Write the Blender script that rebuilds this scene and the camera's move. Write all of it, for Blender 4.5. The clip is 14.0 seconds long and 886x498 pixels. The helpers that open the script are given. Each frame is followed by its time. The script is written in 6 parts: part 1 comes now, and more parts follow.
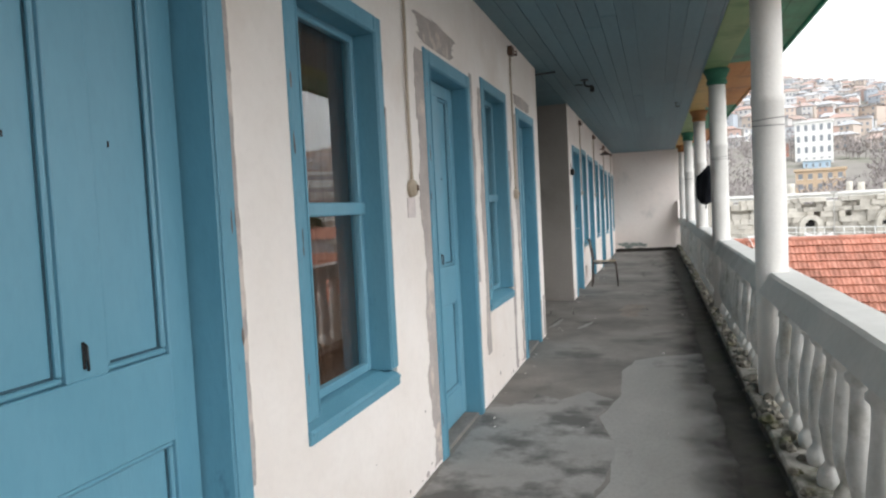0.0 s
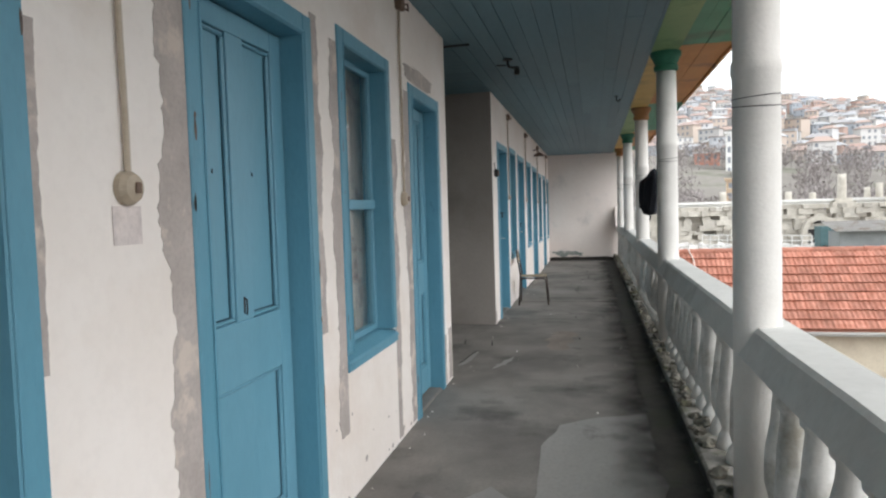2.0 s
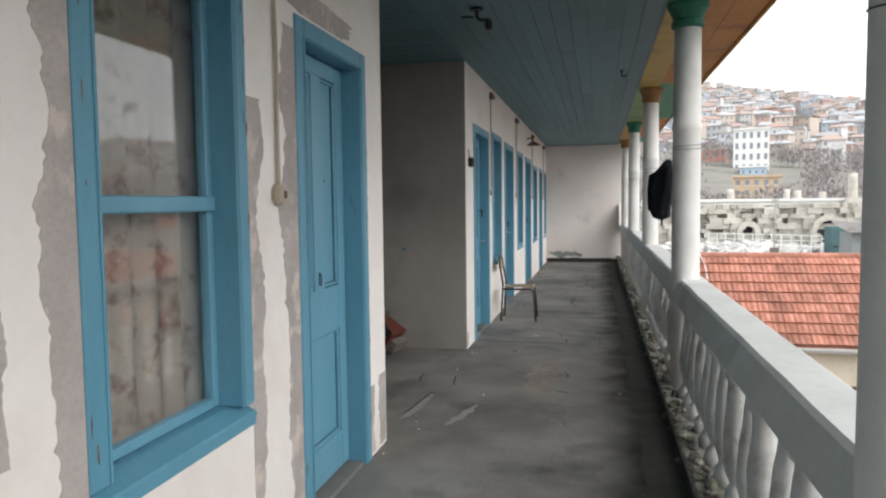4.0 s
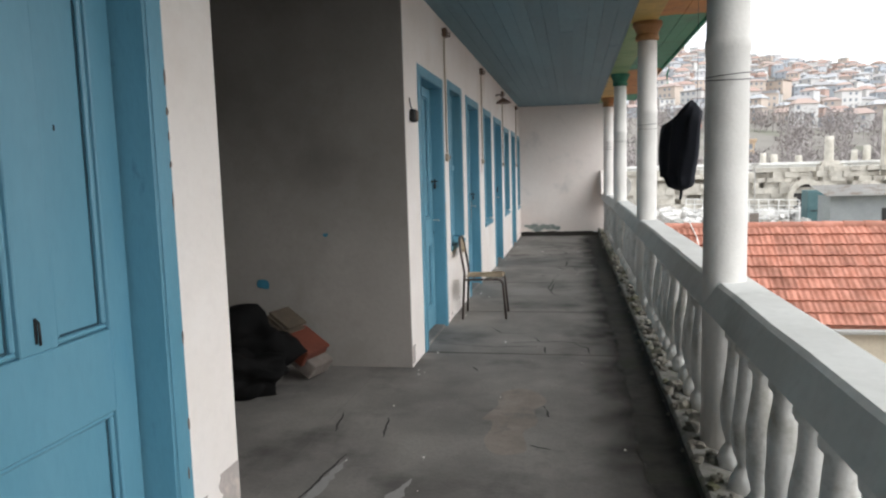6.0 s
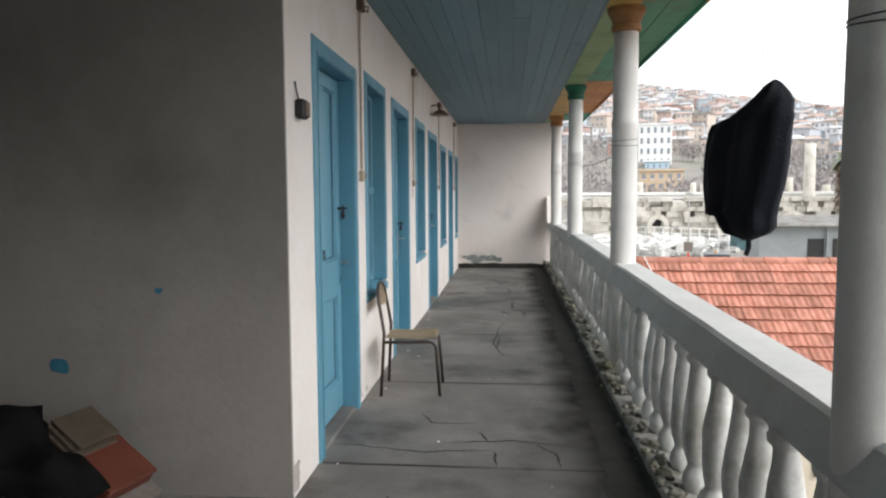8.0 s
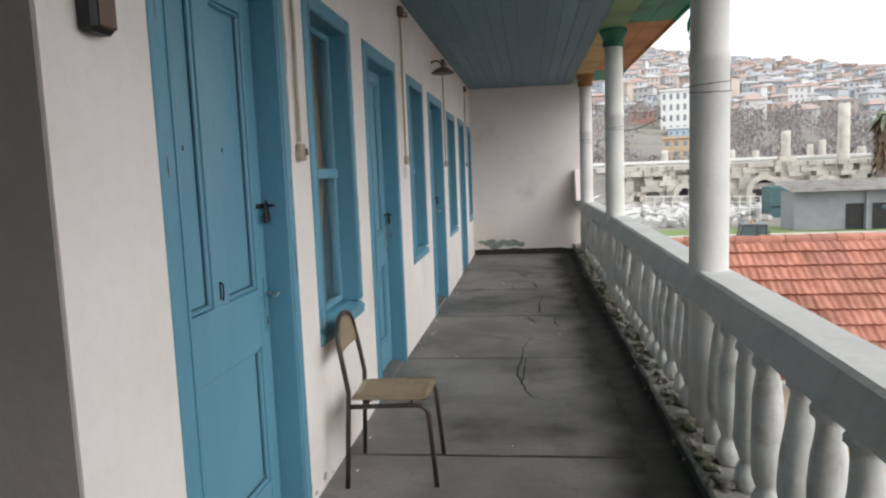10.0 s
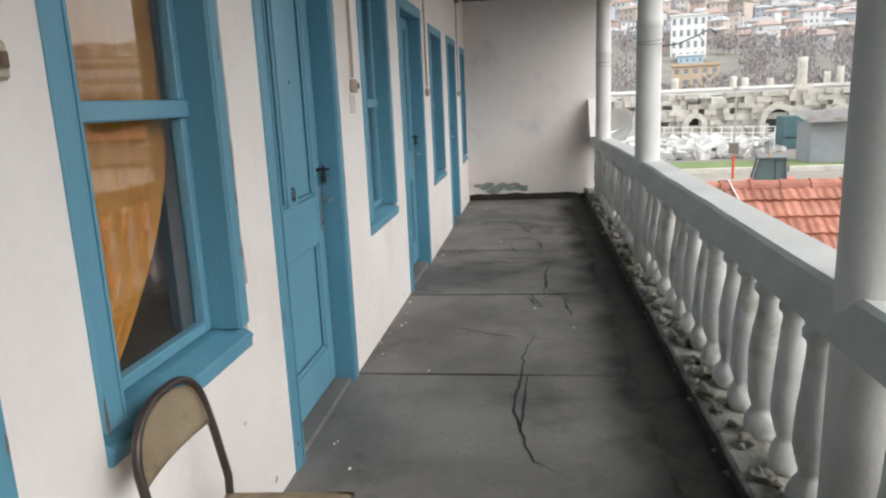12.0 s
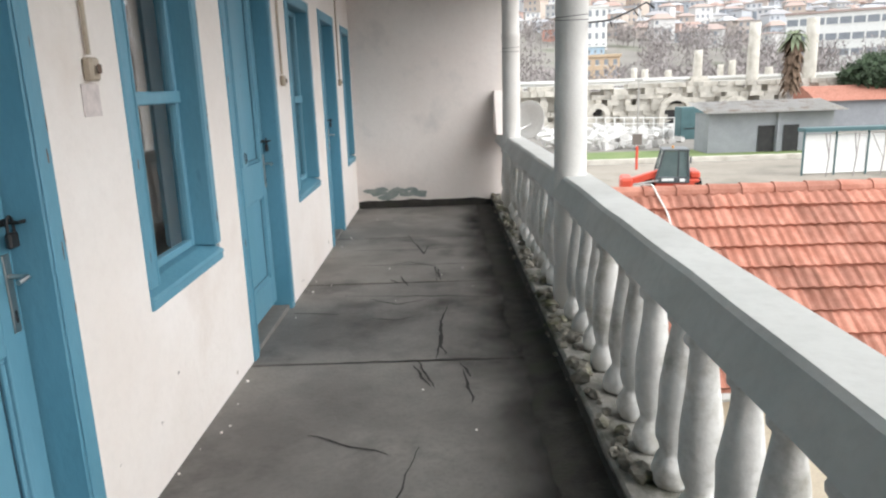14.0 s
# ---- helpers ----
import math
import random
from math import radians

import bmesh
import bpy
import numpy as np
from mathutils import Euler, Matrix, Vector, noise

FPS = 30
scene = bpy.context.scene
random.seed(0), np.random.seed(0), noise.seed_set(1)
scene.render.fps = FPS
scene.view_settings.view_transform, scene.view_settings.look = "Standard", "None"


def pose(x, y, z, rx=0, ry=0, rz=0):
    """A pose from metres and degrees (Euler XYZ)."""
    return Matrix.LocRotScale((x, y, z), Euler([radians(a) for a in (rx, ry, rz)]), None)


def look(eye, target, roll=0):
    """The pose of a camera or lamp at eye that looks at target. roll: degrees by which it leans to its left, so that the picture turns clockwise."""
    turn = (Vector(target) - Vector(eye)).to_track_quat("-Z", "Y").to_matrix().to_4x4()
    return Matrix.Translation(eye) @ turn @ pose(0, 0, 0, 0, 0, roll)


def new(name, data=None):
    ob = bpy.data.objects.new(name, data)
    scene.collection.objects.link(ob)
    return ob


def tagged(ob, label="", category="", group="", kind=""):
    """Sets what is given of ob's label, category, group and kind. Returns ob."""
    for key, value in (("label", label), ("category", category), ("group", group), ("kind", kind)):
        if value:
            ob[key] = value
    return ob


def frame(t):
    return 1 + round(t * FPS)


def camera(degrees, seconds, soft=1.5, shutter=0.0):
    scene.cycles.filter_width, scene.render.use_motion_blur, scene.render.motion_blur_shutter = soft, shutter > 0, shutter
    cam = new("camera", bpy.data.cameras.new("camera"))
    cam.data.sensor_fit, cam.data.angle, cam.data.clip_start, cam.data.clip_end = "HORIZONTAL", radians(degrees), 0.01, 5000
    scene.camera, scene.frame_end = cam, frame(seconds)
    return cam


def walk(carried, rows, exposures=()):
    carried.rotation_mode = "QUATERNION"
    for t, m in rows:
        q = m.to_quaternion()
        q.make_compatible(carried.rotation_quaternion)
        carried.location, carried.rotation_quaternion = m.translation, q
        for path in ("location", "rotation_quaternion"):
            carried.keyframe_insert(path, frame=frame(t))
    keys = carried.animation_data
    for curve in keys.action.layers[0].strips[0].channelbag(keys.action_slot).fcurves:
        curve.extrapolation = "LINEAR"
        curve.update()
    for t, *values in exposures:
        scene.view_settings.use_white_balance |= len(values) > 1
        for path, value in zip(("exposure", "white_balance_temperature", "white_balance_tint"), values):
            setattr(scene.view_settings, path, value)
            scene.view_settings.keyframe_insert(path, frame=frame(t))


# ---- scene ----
cam = camera(65.0, 14.0, soft=2.2)
PATH = [
    (0, (0.342, -1.687, 1.399), (-0.246, 0.222, 1.294), -2.9),
    (0.5, (0.376, -1.271, 1.415), (-0.208, 0.634, 1.24), -1.8),
    (1, (0.313, -0.792, 1.399), (-0.144, 1.138, 1.145), -1.9),
    (1.5, (0.369, -0.389, 1.419), (-0.094, 1.544, 1.199), -1.8),
    (2, (0.36, 0.038, 1.446), (-0.063, 1.99, 1.336), -1.7),
    (2.5, (0.32, 0.498, 1.468), (-0.06, 2.462, 1.451), -2.9),
    (2.7, (0.345, 0.707, 1.511), (-0.063, 2.664, 1.461), -1.9),
    (4.8, (0.449, 2.484, 1.47), (0.027, 4.434, 1.327), -0.2),
    (5, (0.391, 2.702, 1.466), (0.036, 4.665, 1.323), -0.5),
    (5.5, (0.365, 3.141, 1.451), (-0.005, 5.098, 1.267), -1.7),
    (6, (0.359, 3.617, 1.469), (-0.011, 5.57, 1.25), -1.6),
    (6.5, (0.273, 4.05, 1.498), (0.051, 6.026, 1.279), -0.6),
    (7, (0.286, 4.52, 1.475), (0.022, 6.485, 1.215), -1.2),
    (7.5, (0.227, 4.979, 1.479), (-0.025, 6.946, 1.216), -0.5),
    (8, (0.19, 5.43, 1.481), (0.003, 7.415, 1.323), -0.3),
    (8.5, (0.232, 5.78, 1.531), (-0.039, 7.749, 1.305), -1.4),
    (8.7, (0.188, 5.999, 1.507), (-0.071, 7.97, 1.288), -1.1),
    (10.8, (0.163, 7.974, 1.509), (-0.126, 9.938, 1.266), -3.9),
    (11, (0.18, 8.161, 1.5), (-0.166, 10.114, 1.241), -3.2),
    (11.5, (0.198, 8.602, 1.514), (-0.196, 10.524, 1.123), -1.9),
    (12, (0.163, 9.052, 1.502), (-0.101, 10.99, 1.083), -2.5),
    (12.5, (0.213, 9.496, 1.492), (-0.086, 11.434, 1.099), -2.3),
    (13, (0.239, 9.918, 1.494), (-0.016, 11.854, 1.063), -1.5),
    (13.5, (0.233, 10.265, 1.521), (0.114, 12.209, 1.068), -2.2),
    (14, (0.297, 10.634, 1.514), (0.287, 12.58, 1.055), -1.9),
]
walk(cam, [(t, look(eye, target, roll)) for t, eye, target, roll in PATH], [(0.0, 0.64), (2.5, 0.48), (5.0, 0.52), (7.5, 0.52), (8.0, 0.62), (8.5, 0.52), (10.8, 0.26), (11.5, 0.18), (12.0, 0.49), (12.5, 0.57), (14.0, 0.72)])

# ---- world, sun ----
world = bpy.data.worlds.new("overcast_sky")
scene.world = world
world.use_nodes = True
wn, wl = world.node_tree.nodes, world.node_tree.links
sky = wn.new("ShaderNodeTexSky")
sky.sky_type = 'NISHITA'
sky.sun_disc = False
sky.sun_elevation, sky.sun_rotation = radians(37), radians(122)
sky.dust_density, sky.air_density, sky.ozone_density = 6.0, 1.2, 0.6
pale = wn.new("ShaderNodeHueSaturation")
pale.inputs["Saturation"].default_value = 0.22
wl.new(sky.outputs[0], pale.inputs["Color"])
cloud = wn.new("ShaderNodeMix")
cloud.data_type = 'RGBA'
cloud.inputs["Factor"].default_value = 0.75
cloud.inputs["B"].default_value = (10.6, 11.0, 11.3, 1)      # an even layer of bright cloud
wl.new(pale.outputs[0], cloud.inputs["A"])
wl.new(cloud.outputs["Result"], wn["Background"].inputs["Color"])
wn["Background"].inputs["Strength"].default_value = 0.125
sun_lamp = bpy.data.lights.new("sun", 'SUN')
sun_lamp.energy, sun_lamp.angle, sun_lamp.color = 1.45, radians(50), (0.98, 0.985, 1.0)
sun_ob = new("sun", sun_lamp)
sun_ob.matrix_world = look((63, -39, 56.0), (0, 0, 0))


# ---- materials ----
def mat(name, c1, c2, scale=3.0, fine=40.0, rough=0.7, bump=0.2, metal=0.0, stain=None, stain_scale=0.7, stain_low=0.52,
        stain_high=0.68, stretch=(1, 1, 1), vary=0.0, island=False, spec=0.5, fine_mix=0.35, depth=0.02):
    m = bpy.data.materials.new(name)
    m.use_nodes = True
    n, l = m.node_tree.nodes, m.node_tree.links
    b = n["Principled BSDF"]
    b.inputs["Roughness"].default_value, b.inputs["Metallic"].default_value = rough, metal
    b.inputs["Specular IOR Level"].default_value = spec
    geo = n.new("ShaderNodeNewGeometry")
    mp = n.new("ShaderNodeMapping")
    mp.inputs["Scale"].default_value = stretch
    l.new(geo.outputs["Position"], mp.inputs["Vector"])

    def tex(s, detail=5.0):
        t = n.new("ShaderNodeTexNoise")
        t.inputs["Scale"].default_value, t.inputs["Detail"].default_value, t.inputs["Roughness"].default_value = s, detail, 0.6
        l.new(mp.outputs[0], t.inputs["Vector"])
        return t.outputs["Fac"]

    def span(v, lo, hi):
        r = n.new("ShaderNodeMapRange")
        r.inputs["From Min"].default_value, r.inputs["From Max"].default_value = lo, hi
        l.new(v, r.inputs["Value"])
        return r.outputs["Result"]

    def mix(f, a, c, mode='MIX'):
        x = n.new("ShaderNodeMix")
        x.data_type, x.blend_type = 'RGBA', mode
        for sock, v in ((x.inputs["Factor"], f), (x.inputs["A"], a), (x.inputs["B"], c)):
            if isinstance(v, (int, float)):
                sock.default_value = v
            elif isinstance(v, tuple):
                sock.default_value = (*v[:3], 1)
            else:
                l.new(v, sock)
        return x.outputs["Result"]

    coarse, grain = tex(scale), tex(fine, 3.0)
    col = mix(span(coarse, 0.35, 0.65), tuple(c1), tuple(c2))
    dark = tuple(0.72 * v for v in c1)
    gf = n.new("ShaderNodeMath")
    gf.operation = 'MULTIPLY'
    gf.inputs[1].default_value = fine_mix
    l.new(span(grain, 0.45, 0.75), gf.inputs[0])
    col = mix(gf.outputs[0], col, dark)
    if stain:
        col = mix(span(tex(stain_scale, 7.0), stain_low, stain_high), col, tuple(stain))
    if vary:
        r = geo.outputs["Random Per Island"] if island else n.new("ShaderNodeObjectInfo").outputs["Random"]
        hsv = n.new("ShaderNodeHueSaturation")
        rr = n.new("ShaderNodeMapRange")
        rr.inputs["To Min"].default_value, rr.inputs["To Max"].default_value = 1 - vary, 1 + vary
        l.new(r, rr.inputs["Value"])
        l.new(rr.outputs[0], hsv.inputs["Value"])
        l.new(col, hsv.inputs["Color"])
        col = hsv.outputs[0]
    l.new(col, b.inputs["Base Color"])
    if bump:
        add = n.new("ShaderNodeMath")
        add.operation = 'MULTIPLY_ADD'
        add.inputs[1].default_value = 0.35
        l.new(grain, add.inputs[0])
        l.new(coarse, add.inputs[2])
        bp = n.new("ShaderNodeBump")
        bp.inputs["Strength"].default_value, bp.inputs["Distance"].default_value = bump, depth
        l.new(add.outputs[0], bp.inputs["Height"])
        l.new(bp.outputs[0], b.inputs["Normal"])
    return m


def palette(name, colours, rough=0.8, scale=0.3):
    """A surface of many islands, each of which takes one of the colours."""
    m = mat(name, (0.5, 0.5, 0.5), (0.6, 0.6, 0.6), scale, 3.0, rough, 0.0)
    n, l = m.node_tree.nodes, m.node_tree.links
    geo = n.new("ShaderNodeNewGeometry")
    ramp = n.new("ShaderNodeValToRGB")
    ramp.color_ramp.interpolation = 'CONSTANT'
    el = ramp.color_ramp.elements
    while len(el) < len(colours):
        el.new(0.5)
    for i, c in enumerate(colours):
        el[i].position, el[i].color = i / len(colours), (*c, 1)
    l.new(geo.outputs["Random Per Island"], ramp.inputs[0])
    l.new(ramp.outputs[0], n["Principled BSDF"].inputs["Base Color"])
    return m


WALL = mat("limewashed_plaster", (0.80, 0.732, 0.68), (0.86, 0.806, 0.768), 1.3, 30, 0.9, 0.35, stain=(0.68, 0.585, 0.515), stain_scale=0.9, stain_low=0.55, stain_high=0.8, fine_mix=0.12)
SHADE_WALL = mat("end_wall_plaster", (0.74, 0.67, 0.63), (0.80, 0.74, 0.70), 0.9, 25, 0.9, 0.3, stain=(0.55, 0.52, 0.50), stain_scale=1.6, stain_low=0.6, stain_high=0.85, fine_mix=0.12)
# the wall plaster again, its colour darkened to hold the recess's shade
RECESS = mat("shade_toned_plaster", (0.26, 0.237, 0.218), (0.335, 0.307, 0.285), 0.8, 25, 0.9, 0.3, stain=(0.18, 0.162, 0.148), stain_scale=0.9, stain_low=0.5, stain_high=0.8, fine_mix=0.15)
PATCH = mat("bare_render", (0.38, 0.335, 0.31), (0.49, 0.435, 0.405), 4, 60, 0.95, 0.5, stain=(0.60, 0.52, 0.46), stain_scale=6, stain_low=0.54, stain_high=0.62)
CONCRETE = mat("worn_concrete", (0.135, 0.125, 0.115), (0.24, 0.223, 0.205), 1.3, 45, 0.75, 0.4, stain=(0.062, 0.057, 0.053), stain_scale=1.4, stain_low=0.54, stain_high=0.72, fine_mix=0.3, vary=0.05)
SCREED = mat("pale_screed", (0.26, 0.252, 0.24), (0.32, 0.31, 0.296), 1.5, 45, 0.75, 0.25, stain=(0.15, 0.144, 0.137), stain_scale=2.1, stain_low=0.60, stain_high=0.68, stretch=(1, 0.6, 1))
BLOTCHED = mat("blotched_screed", (0.25, 0.241, 0.23), (0.31, 0.30, 0.286), 2.5, 45, 0.75, 0.3, stain=(0.10, 0.096, 0.091), stain_scale=2.4, stain_low=0.46, stain_high=0.60)
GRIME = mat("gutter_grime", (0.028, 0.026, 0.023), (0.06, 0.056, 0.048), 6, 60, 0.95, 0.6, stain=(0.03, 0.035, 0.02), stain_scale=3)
# silt colour that also carries the balustrade's shade on the floor
SILT_SHADE = mat("silt_and_shade", (0.022, 0.020, 0.018), (0.055, 0.051, 0.047), 7, 60, 0.9, 0.4, stain=(0.06, 0.057, 0.053), stain_scale=3, stain_low=0.5, stain_high=0.65)


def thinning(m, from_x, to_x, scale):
    """Lets a film of dirt and painted shade thin out in patches away from the gutter."""
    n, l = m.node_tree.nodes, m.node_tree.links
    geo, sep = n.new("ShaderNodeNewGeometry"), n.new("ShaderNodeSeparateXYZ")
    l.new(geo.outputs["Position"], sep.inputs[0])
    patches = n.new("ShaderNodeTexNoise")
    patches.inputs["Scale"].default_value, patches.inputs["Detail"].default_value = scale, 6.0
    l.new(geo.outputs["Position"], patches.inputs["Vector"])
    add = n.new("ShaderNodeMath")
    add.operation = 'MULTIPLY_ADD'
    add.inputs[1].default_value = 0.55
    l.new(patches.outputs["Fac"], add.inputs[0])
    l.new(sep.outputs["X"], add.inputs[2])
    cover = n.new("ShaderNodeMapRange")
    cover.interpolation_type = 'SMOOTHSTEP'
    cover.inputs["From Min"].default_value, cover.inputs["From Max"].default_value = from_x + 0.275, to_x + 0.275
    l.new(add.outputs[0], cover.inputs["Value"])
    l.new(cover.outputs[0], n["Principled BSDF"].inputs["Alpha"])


thinning(SILT_SHADE, 0.40, 0.84, 2.2)
CRACK = mat("crack_shadow", (0.03, 0.028, 0.026), (0.05, 0.047, 0.045), 9, 60, 0.95, 0.2)
BLUE = mat("blue_gloss_paint", (0.117, 0.298, 0.395), (0.15, 0.342, 0.445), 2.2, 50, 0.42, 0.12, stain=(0.09, 0.27, 0.39), stain_scale=2.6, stain_low=0.58, stain_high=0.8, fine_mix=0.15, stretch=(1, 1, 0.35))
BLUE_WORN = mat("chipped_blue_paint", (0.098, 0.275, 0.37), (0.125, 0.315, 0.42), 3, 60, 0.5, 0.25, stain=(0.08, 0.21, 0.29), stain_scale=14, stain_low=0.66, stain_high=0.74, fine_mix=0.2, stretch=(1, 1, 0.4))
BLUE_GROOVE = mat("dark_blue_groove", (0.02, 0.06, 0.085), (0.045, 0.11, 0.15), 7, 60, 0.7, 0.1)
CEIL = mat("blue_grey_boards", (0.095, 0.185, 0.222), (0.12, 0.225, 0.268), 0.9, 30, 0.55, 0.15, stain=(0.09, 0.17, 0.20), stain_scale=0.8, stain_low=0.55, stain_high=0.75, vary=0.1, island=True, stretch=(1, 0.2, 1))
ORANGE = mat("orange_painted_boards", (0.50, 0.21, 0.045), (0.58, 0.26, 0.07), 1.5, 30, 0.6, 0.15, stain=(0.34, 0.15, 0.05), stain_scale=2, vary=0.06, island=True)
OCHRE = mat("ochre_painted_beam", (0.55, 0.36, 0.09), (0.62, 0.42, 0.13), 1.5, 30, 0.6, 0.15, stain=(0.35, 0.25, 0.08), stain_scale=2)
GREEN = mat("green_painted_boards", (0.03, 0.25, 0.14), (0.045, 0.31, 0.18), 1.5, 30, 0.55, 0.15, stain=(0.03, 0.15, 0.09), stain_scale=2, vary=0.06, island=True)
OLIVE = mat("pale_green_painted_beam", (0.20, 0.33, 0.14), (0.26, 0.38, 0.17), 1.5, 30, 0.6, 0.15, stain=(0.12, 0.24, 0.10), stain_scale=2)
BROWN = mat("brown_orange_capital", (0.26, 0.12, 0.04), (0.34, 0.16, 0.05), 5, 50, 0.6, 0.25)
DKGREEN = mat("dark_green_capital", (0.02, 0.12, 0.07), (0.03, 0.17, 0.10), 5, 50, 0.6, 0.25)
COLUMN = mat("whitewashed_column", (0.62, 0.60, 0.57), (0.70, 0.68, 0.65), 3, 60, 0.85, 0.3, stain=(0.47, 0.45, 0.42), stain_scale=2.2, stain_low=0.6, stain_high=0.85, fine_mix=0.15)
BALUSTER = mat("lichened_cast_stone", (0.52, 0.51, 0.485), (0.64, 0.63, 0.605), 7, 40, 0.9, 0.28, stain=(0.30, 0.285, 0.24), stain_scale=5, stain_low=0.52, stain_high=0.72, fine_mix=0.3, vary=0.07)
RAIL = mat("weathered_parapet", (0.52, 0.52, 0.50), (0.60, 0.60, 0.58), 2.5, 25, 0.9, 0.15, stain=(0.40, 0.40, 0.38), stain_scale=1.6, stain_low=0.6, stain_high=0.75, fine_mix=0.25)
PLINTH = mat("debris_covered_stone", (0.20, 0.19, 0.17), (0.34, 0.325, 0.295), 11, 80, 0.95, 0.6, stain=(0.10, 0.10, 0.07), stain_scale=6, stain_low=0.5, stain_high=0.65)
RUBBLE = mat("mossy_rubble", (0.12, 0.112, 0.092), (0.27, 0.25, 0.21), 8, 70, 0.95, 0.4, stain=(0.11, 0.11, 0.06), stain_scale=6, stain_low=0.54, stain_high=0.66, vary=0.3, island=True)
TILE = mat("terracotta_tile", (0.35, 0.135, 0.09), (0.48, 0.22, 0.16), 6, 40, 0.85, 0.25, stain=(0.24, 0.105, 0.07), stain_scale=1.3, stain_low=0.54, stain_high=0.78, vary=0.2)
TILE_FAR = mat("terracotta_tile_far", (0.35, 0.135, 0.09), (0.48, 0.22, 0.16), 6, 40, 0.85, 0.25, stain=(0.24, 0.105, 0.07), stain_scale=1.3, stain_low=0.54, stain_high=0.78, vary=0.2, island=True)
CREAM = mat("cream_render", (0.62, 0.54, 0.42), (0.68, 0.60, 0.48), 1.5, 30, 0.9, 0.2, stain=(0.50, 0.42, 0.33))
WHITE = mat("white_paint", (0.75, 0.75, 0.73), (0.82, 0.82, 0.80), 2, 40, 0.6, 0.1)
DARK = mat("dark_interior", (0.02, 0.02, 0.022), (0.035, 0.033, 0.033), 2, 30, 0.8, 0.1)
ROOM = mat("room_plaster", (0.30, 0.27, 0.24), (0.36, 0.32, 0.28), 1, 20, 0.9, 0.1)
STEEL = mat("worn_metal", (0.45, 0.44, 0.42), (0.55, 0.54, 0.52), 12, 90, 0.35, 0.1, metal=1.0)
BLACKMETAL = mat("blackened_iron", (0.025, 0.025, 0.027), (0.05, 0.05, 0.05), 12, 90, 0.5, 0.15, metal=0.6)
TUBE = mat("brown_enamelled_tube", (0.055, 0.042, 0.036), (0.085, 0.065, 0.055), 14, 90, 0.35, 0.08, metal=0.3)
LAMINATE = mat("beige_laminate", (0.50, 0.40, 0.27), (0.56, 0.46, 0.32), 6, 80, 0.5, 0.08, stain=(0.40, 0.31, 0.20), stain_scale=9)
CONDUIT = mat("yellowed_plastic", (0.40, 0.33, 0.25), (0.50, 0.42, 0.33), 7, 60, 0.55, 0.1)
RUSTBOX = mat("brown_bakelite", (0.12, 0.075, 0.05), (0.18, 0.11, 0.075), 9, 60, 0.5, 0.15)
GREYNOTE = mat("faded_paper_notice", (0.60, 0.53, 0.51), (0.73, 0.65, 0.62), 22, 80, 0.9, 0.1)
JACKET = mat("dark_navy_cloth", (0.006, 0.0075, 0.013), (0.012, 0.014, 0.022), 5, 120, 0.9, 0.4)
ORANGE_CLOTH = mat("orange_curtain_cloth", (0.78, 0.37, 0.06), (0.85, 0.46, 0.11), 5, 90, 0.85, 0.2)
BROWN_CLOTH = mat("brown_curtain_cloth", (0.11, 0.055, 0.03), (0.16, 0.083, 0.047), 4, 90, 0.9, 0.2)
LACE = mat("faded_net_curtain", (0.58, 0.52, 0.45), (0.68, 0.62, 0.54), 6, 90, 0.9, 0.2, stain=(0.30, 0.18, 0.15), stain_scale=9)
SACK = mat("black_plastic_sack", (0.004, 0.004, 0.004), (0.008, 0.0075, 0.0075), 6, 60, 0.85, 0.4, spec=0.1)
REDBOX = mat("orange_red_box", (0.095, 0.022, 0.011), (0.125, 0.031, 0.015), 6, 60, 0.6, 0.2)
PALEBAG = mat("pale_woven_bag", (0.12, 0.10, 0.088), (0.18, 0.155, 0.135), 14, 90, 0.85, 0.3)
STONE = mat("ruin_marble", (0.44, 0.41, 0.36), (0.56, 0.53, 0.475), 1.2, 8, 0.9, 0.3, stain=(0.36, 0.33, 0.28), stain_scale=0.9, vary=0.18, island=True)
RED = mat("red_machine_paint", (0.55, 0.06, 0.03), (0.62, 0.09, 0.05), 3, 30, 0.4, 0.05)
CABGREY = mat("dark_grey_machine_paint", (0.06, 0.07, 0.075), (0.09, 0.10, 0.105), 3, 30, 0.4, 0.05)
GREYRENDER = mat("grey_render", (0.24, 0.25, 0.27), (0.30, 0.31, 0.33), 0.6, 8, 0.9, 0.2)
SHEET = mat("rusty_corrugated_sheet", (0.50, 0.48, 0.46), (0.60, 0.58, 0.56), 0.8, 6, 0.6, 0.1, stain=(0.33, 0.24, 0.18), stain_scale=0.9)
DKTEAL = mat("dark_teal_sheet", (0.05, 0.11, 0.12), (0.07, 0.14, 0.15), 1, 8, 0.6, 0.1)
PINE = mat("dark_pine_foliage", (0.035, 0.06, 0.03), (0.06, 0.09, 0.045), 1.5, 8, 0.9, 0.0, vary=0.3, island=True)
# twig colour lightened to suggest haze over the far trees
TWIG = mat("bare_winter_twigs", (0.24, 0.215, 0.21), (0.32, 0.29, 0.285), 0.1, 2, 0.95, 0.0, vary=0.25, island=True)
GRASS = mat("grassy_ground", (0.21, 0.195, 0.175), (0.27, 0.25, 0.225), 0.05, 0.6, 0.95, 0.0, stain=(0.13, 0.14, 0.095), stain_scale=0.05)
SAND = mat("dusty_road", (0.27, 0.24, 0.20), (0.33, 0.295, 0.25), 0.2, 3, 0.95, 0.1, stain=(0.19, 0.175, 0.145), stain_scale=0.25)
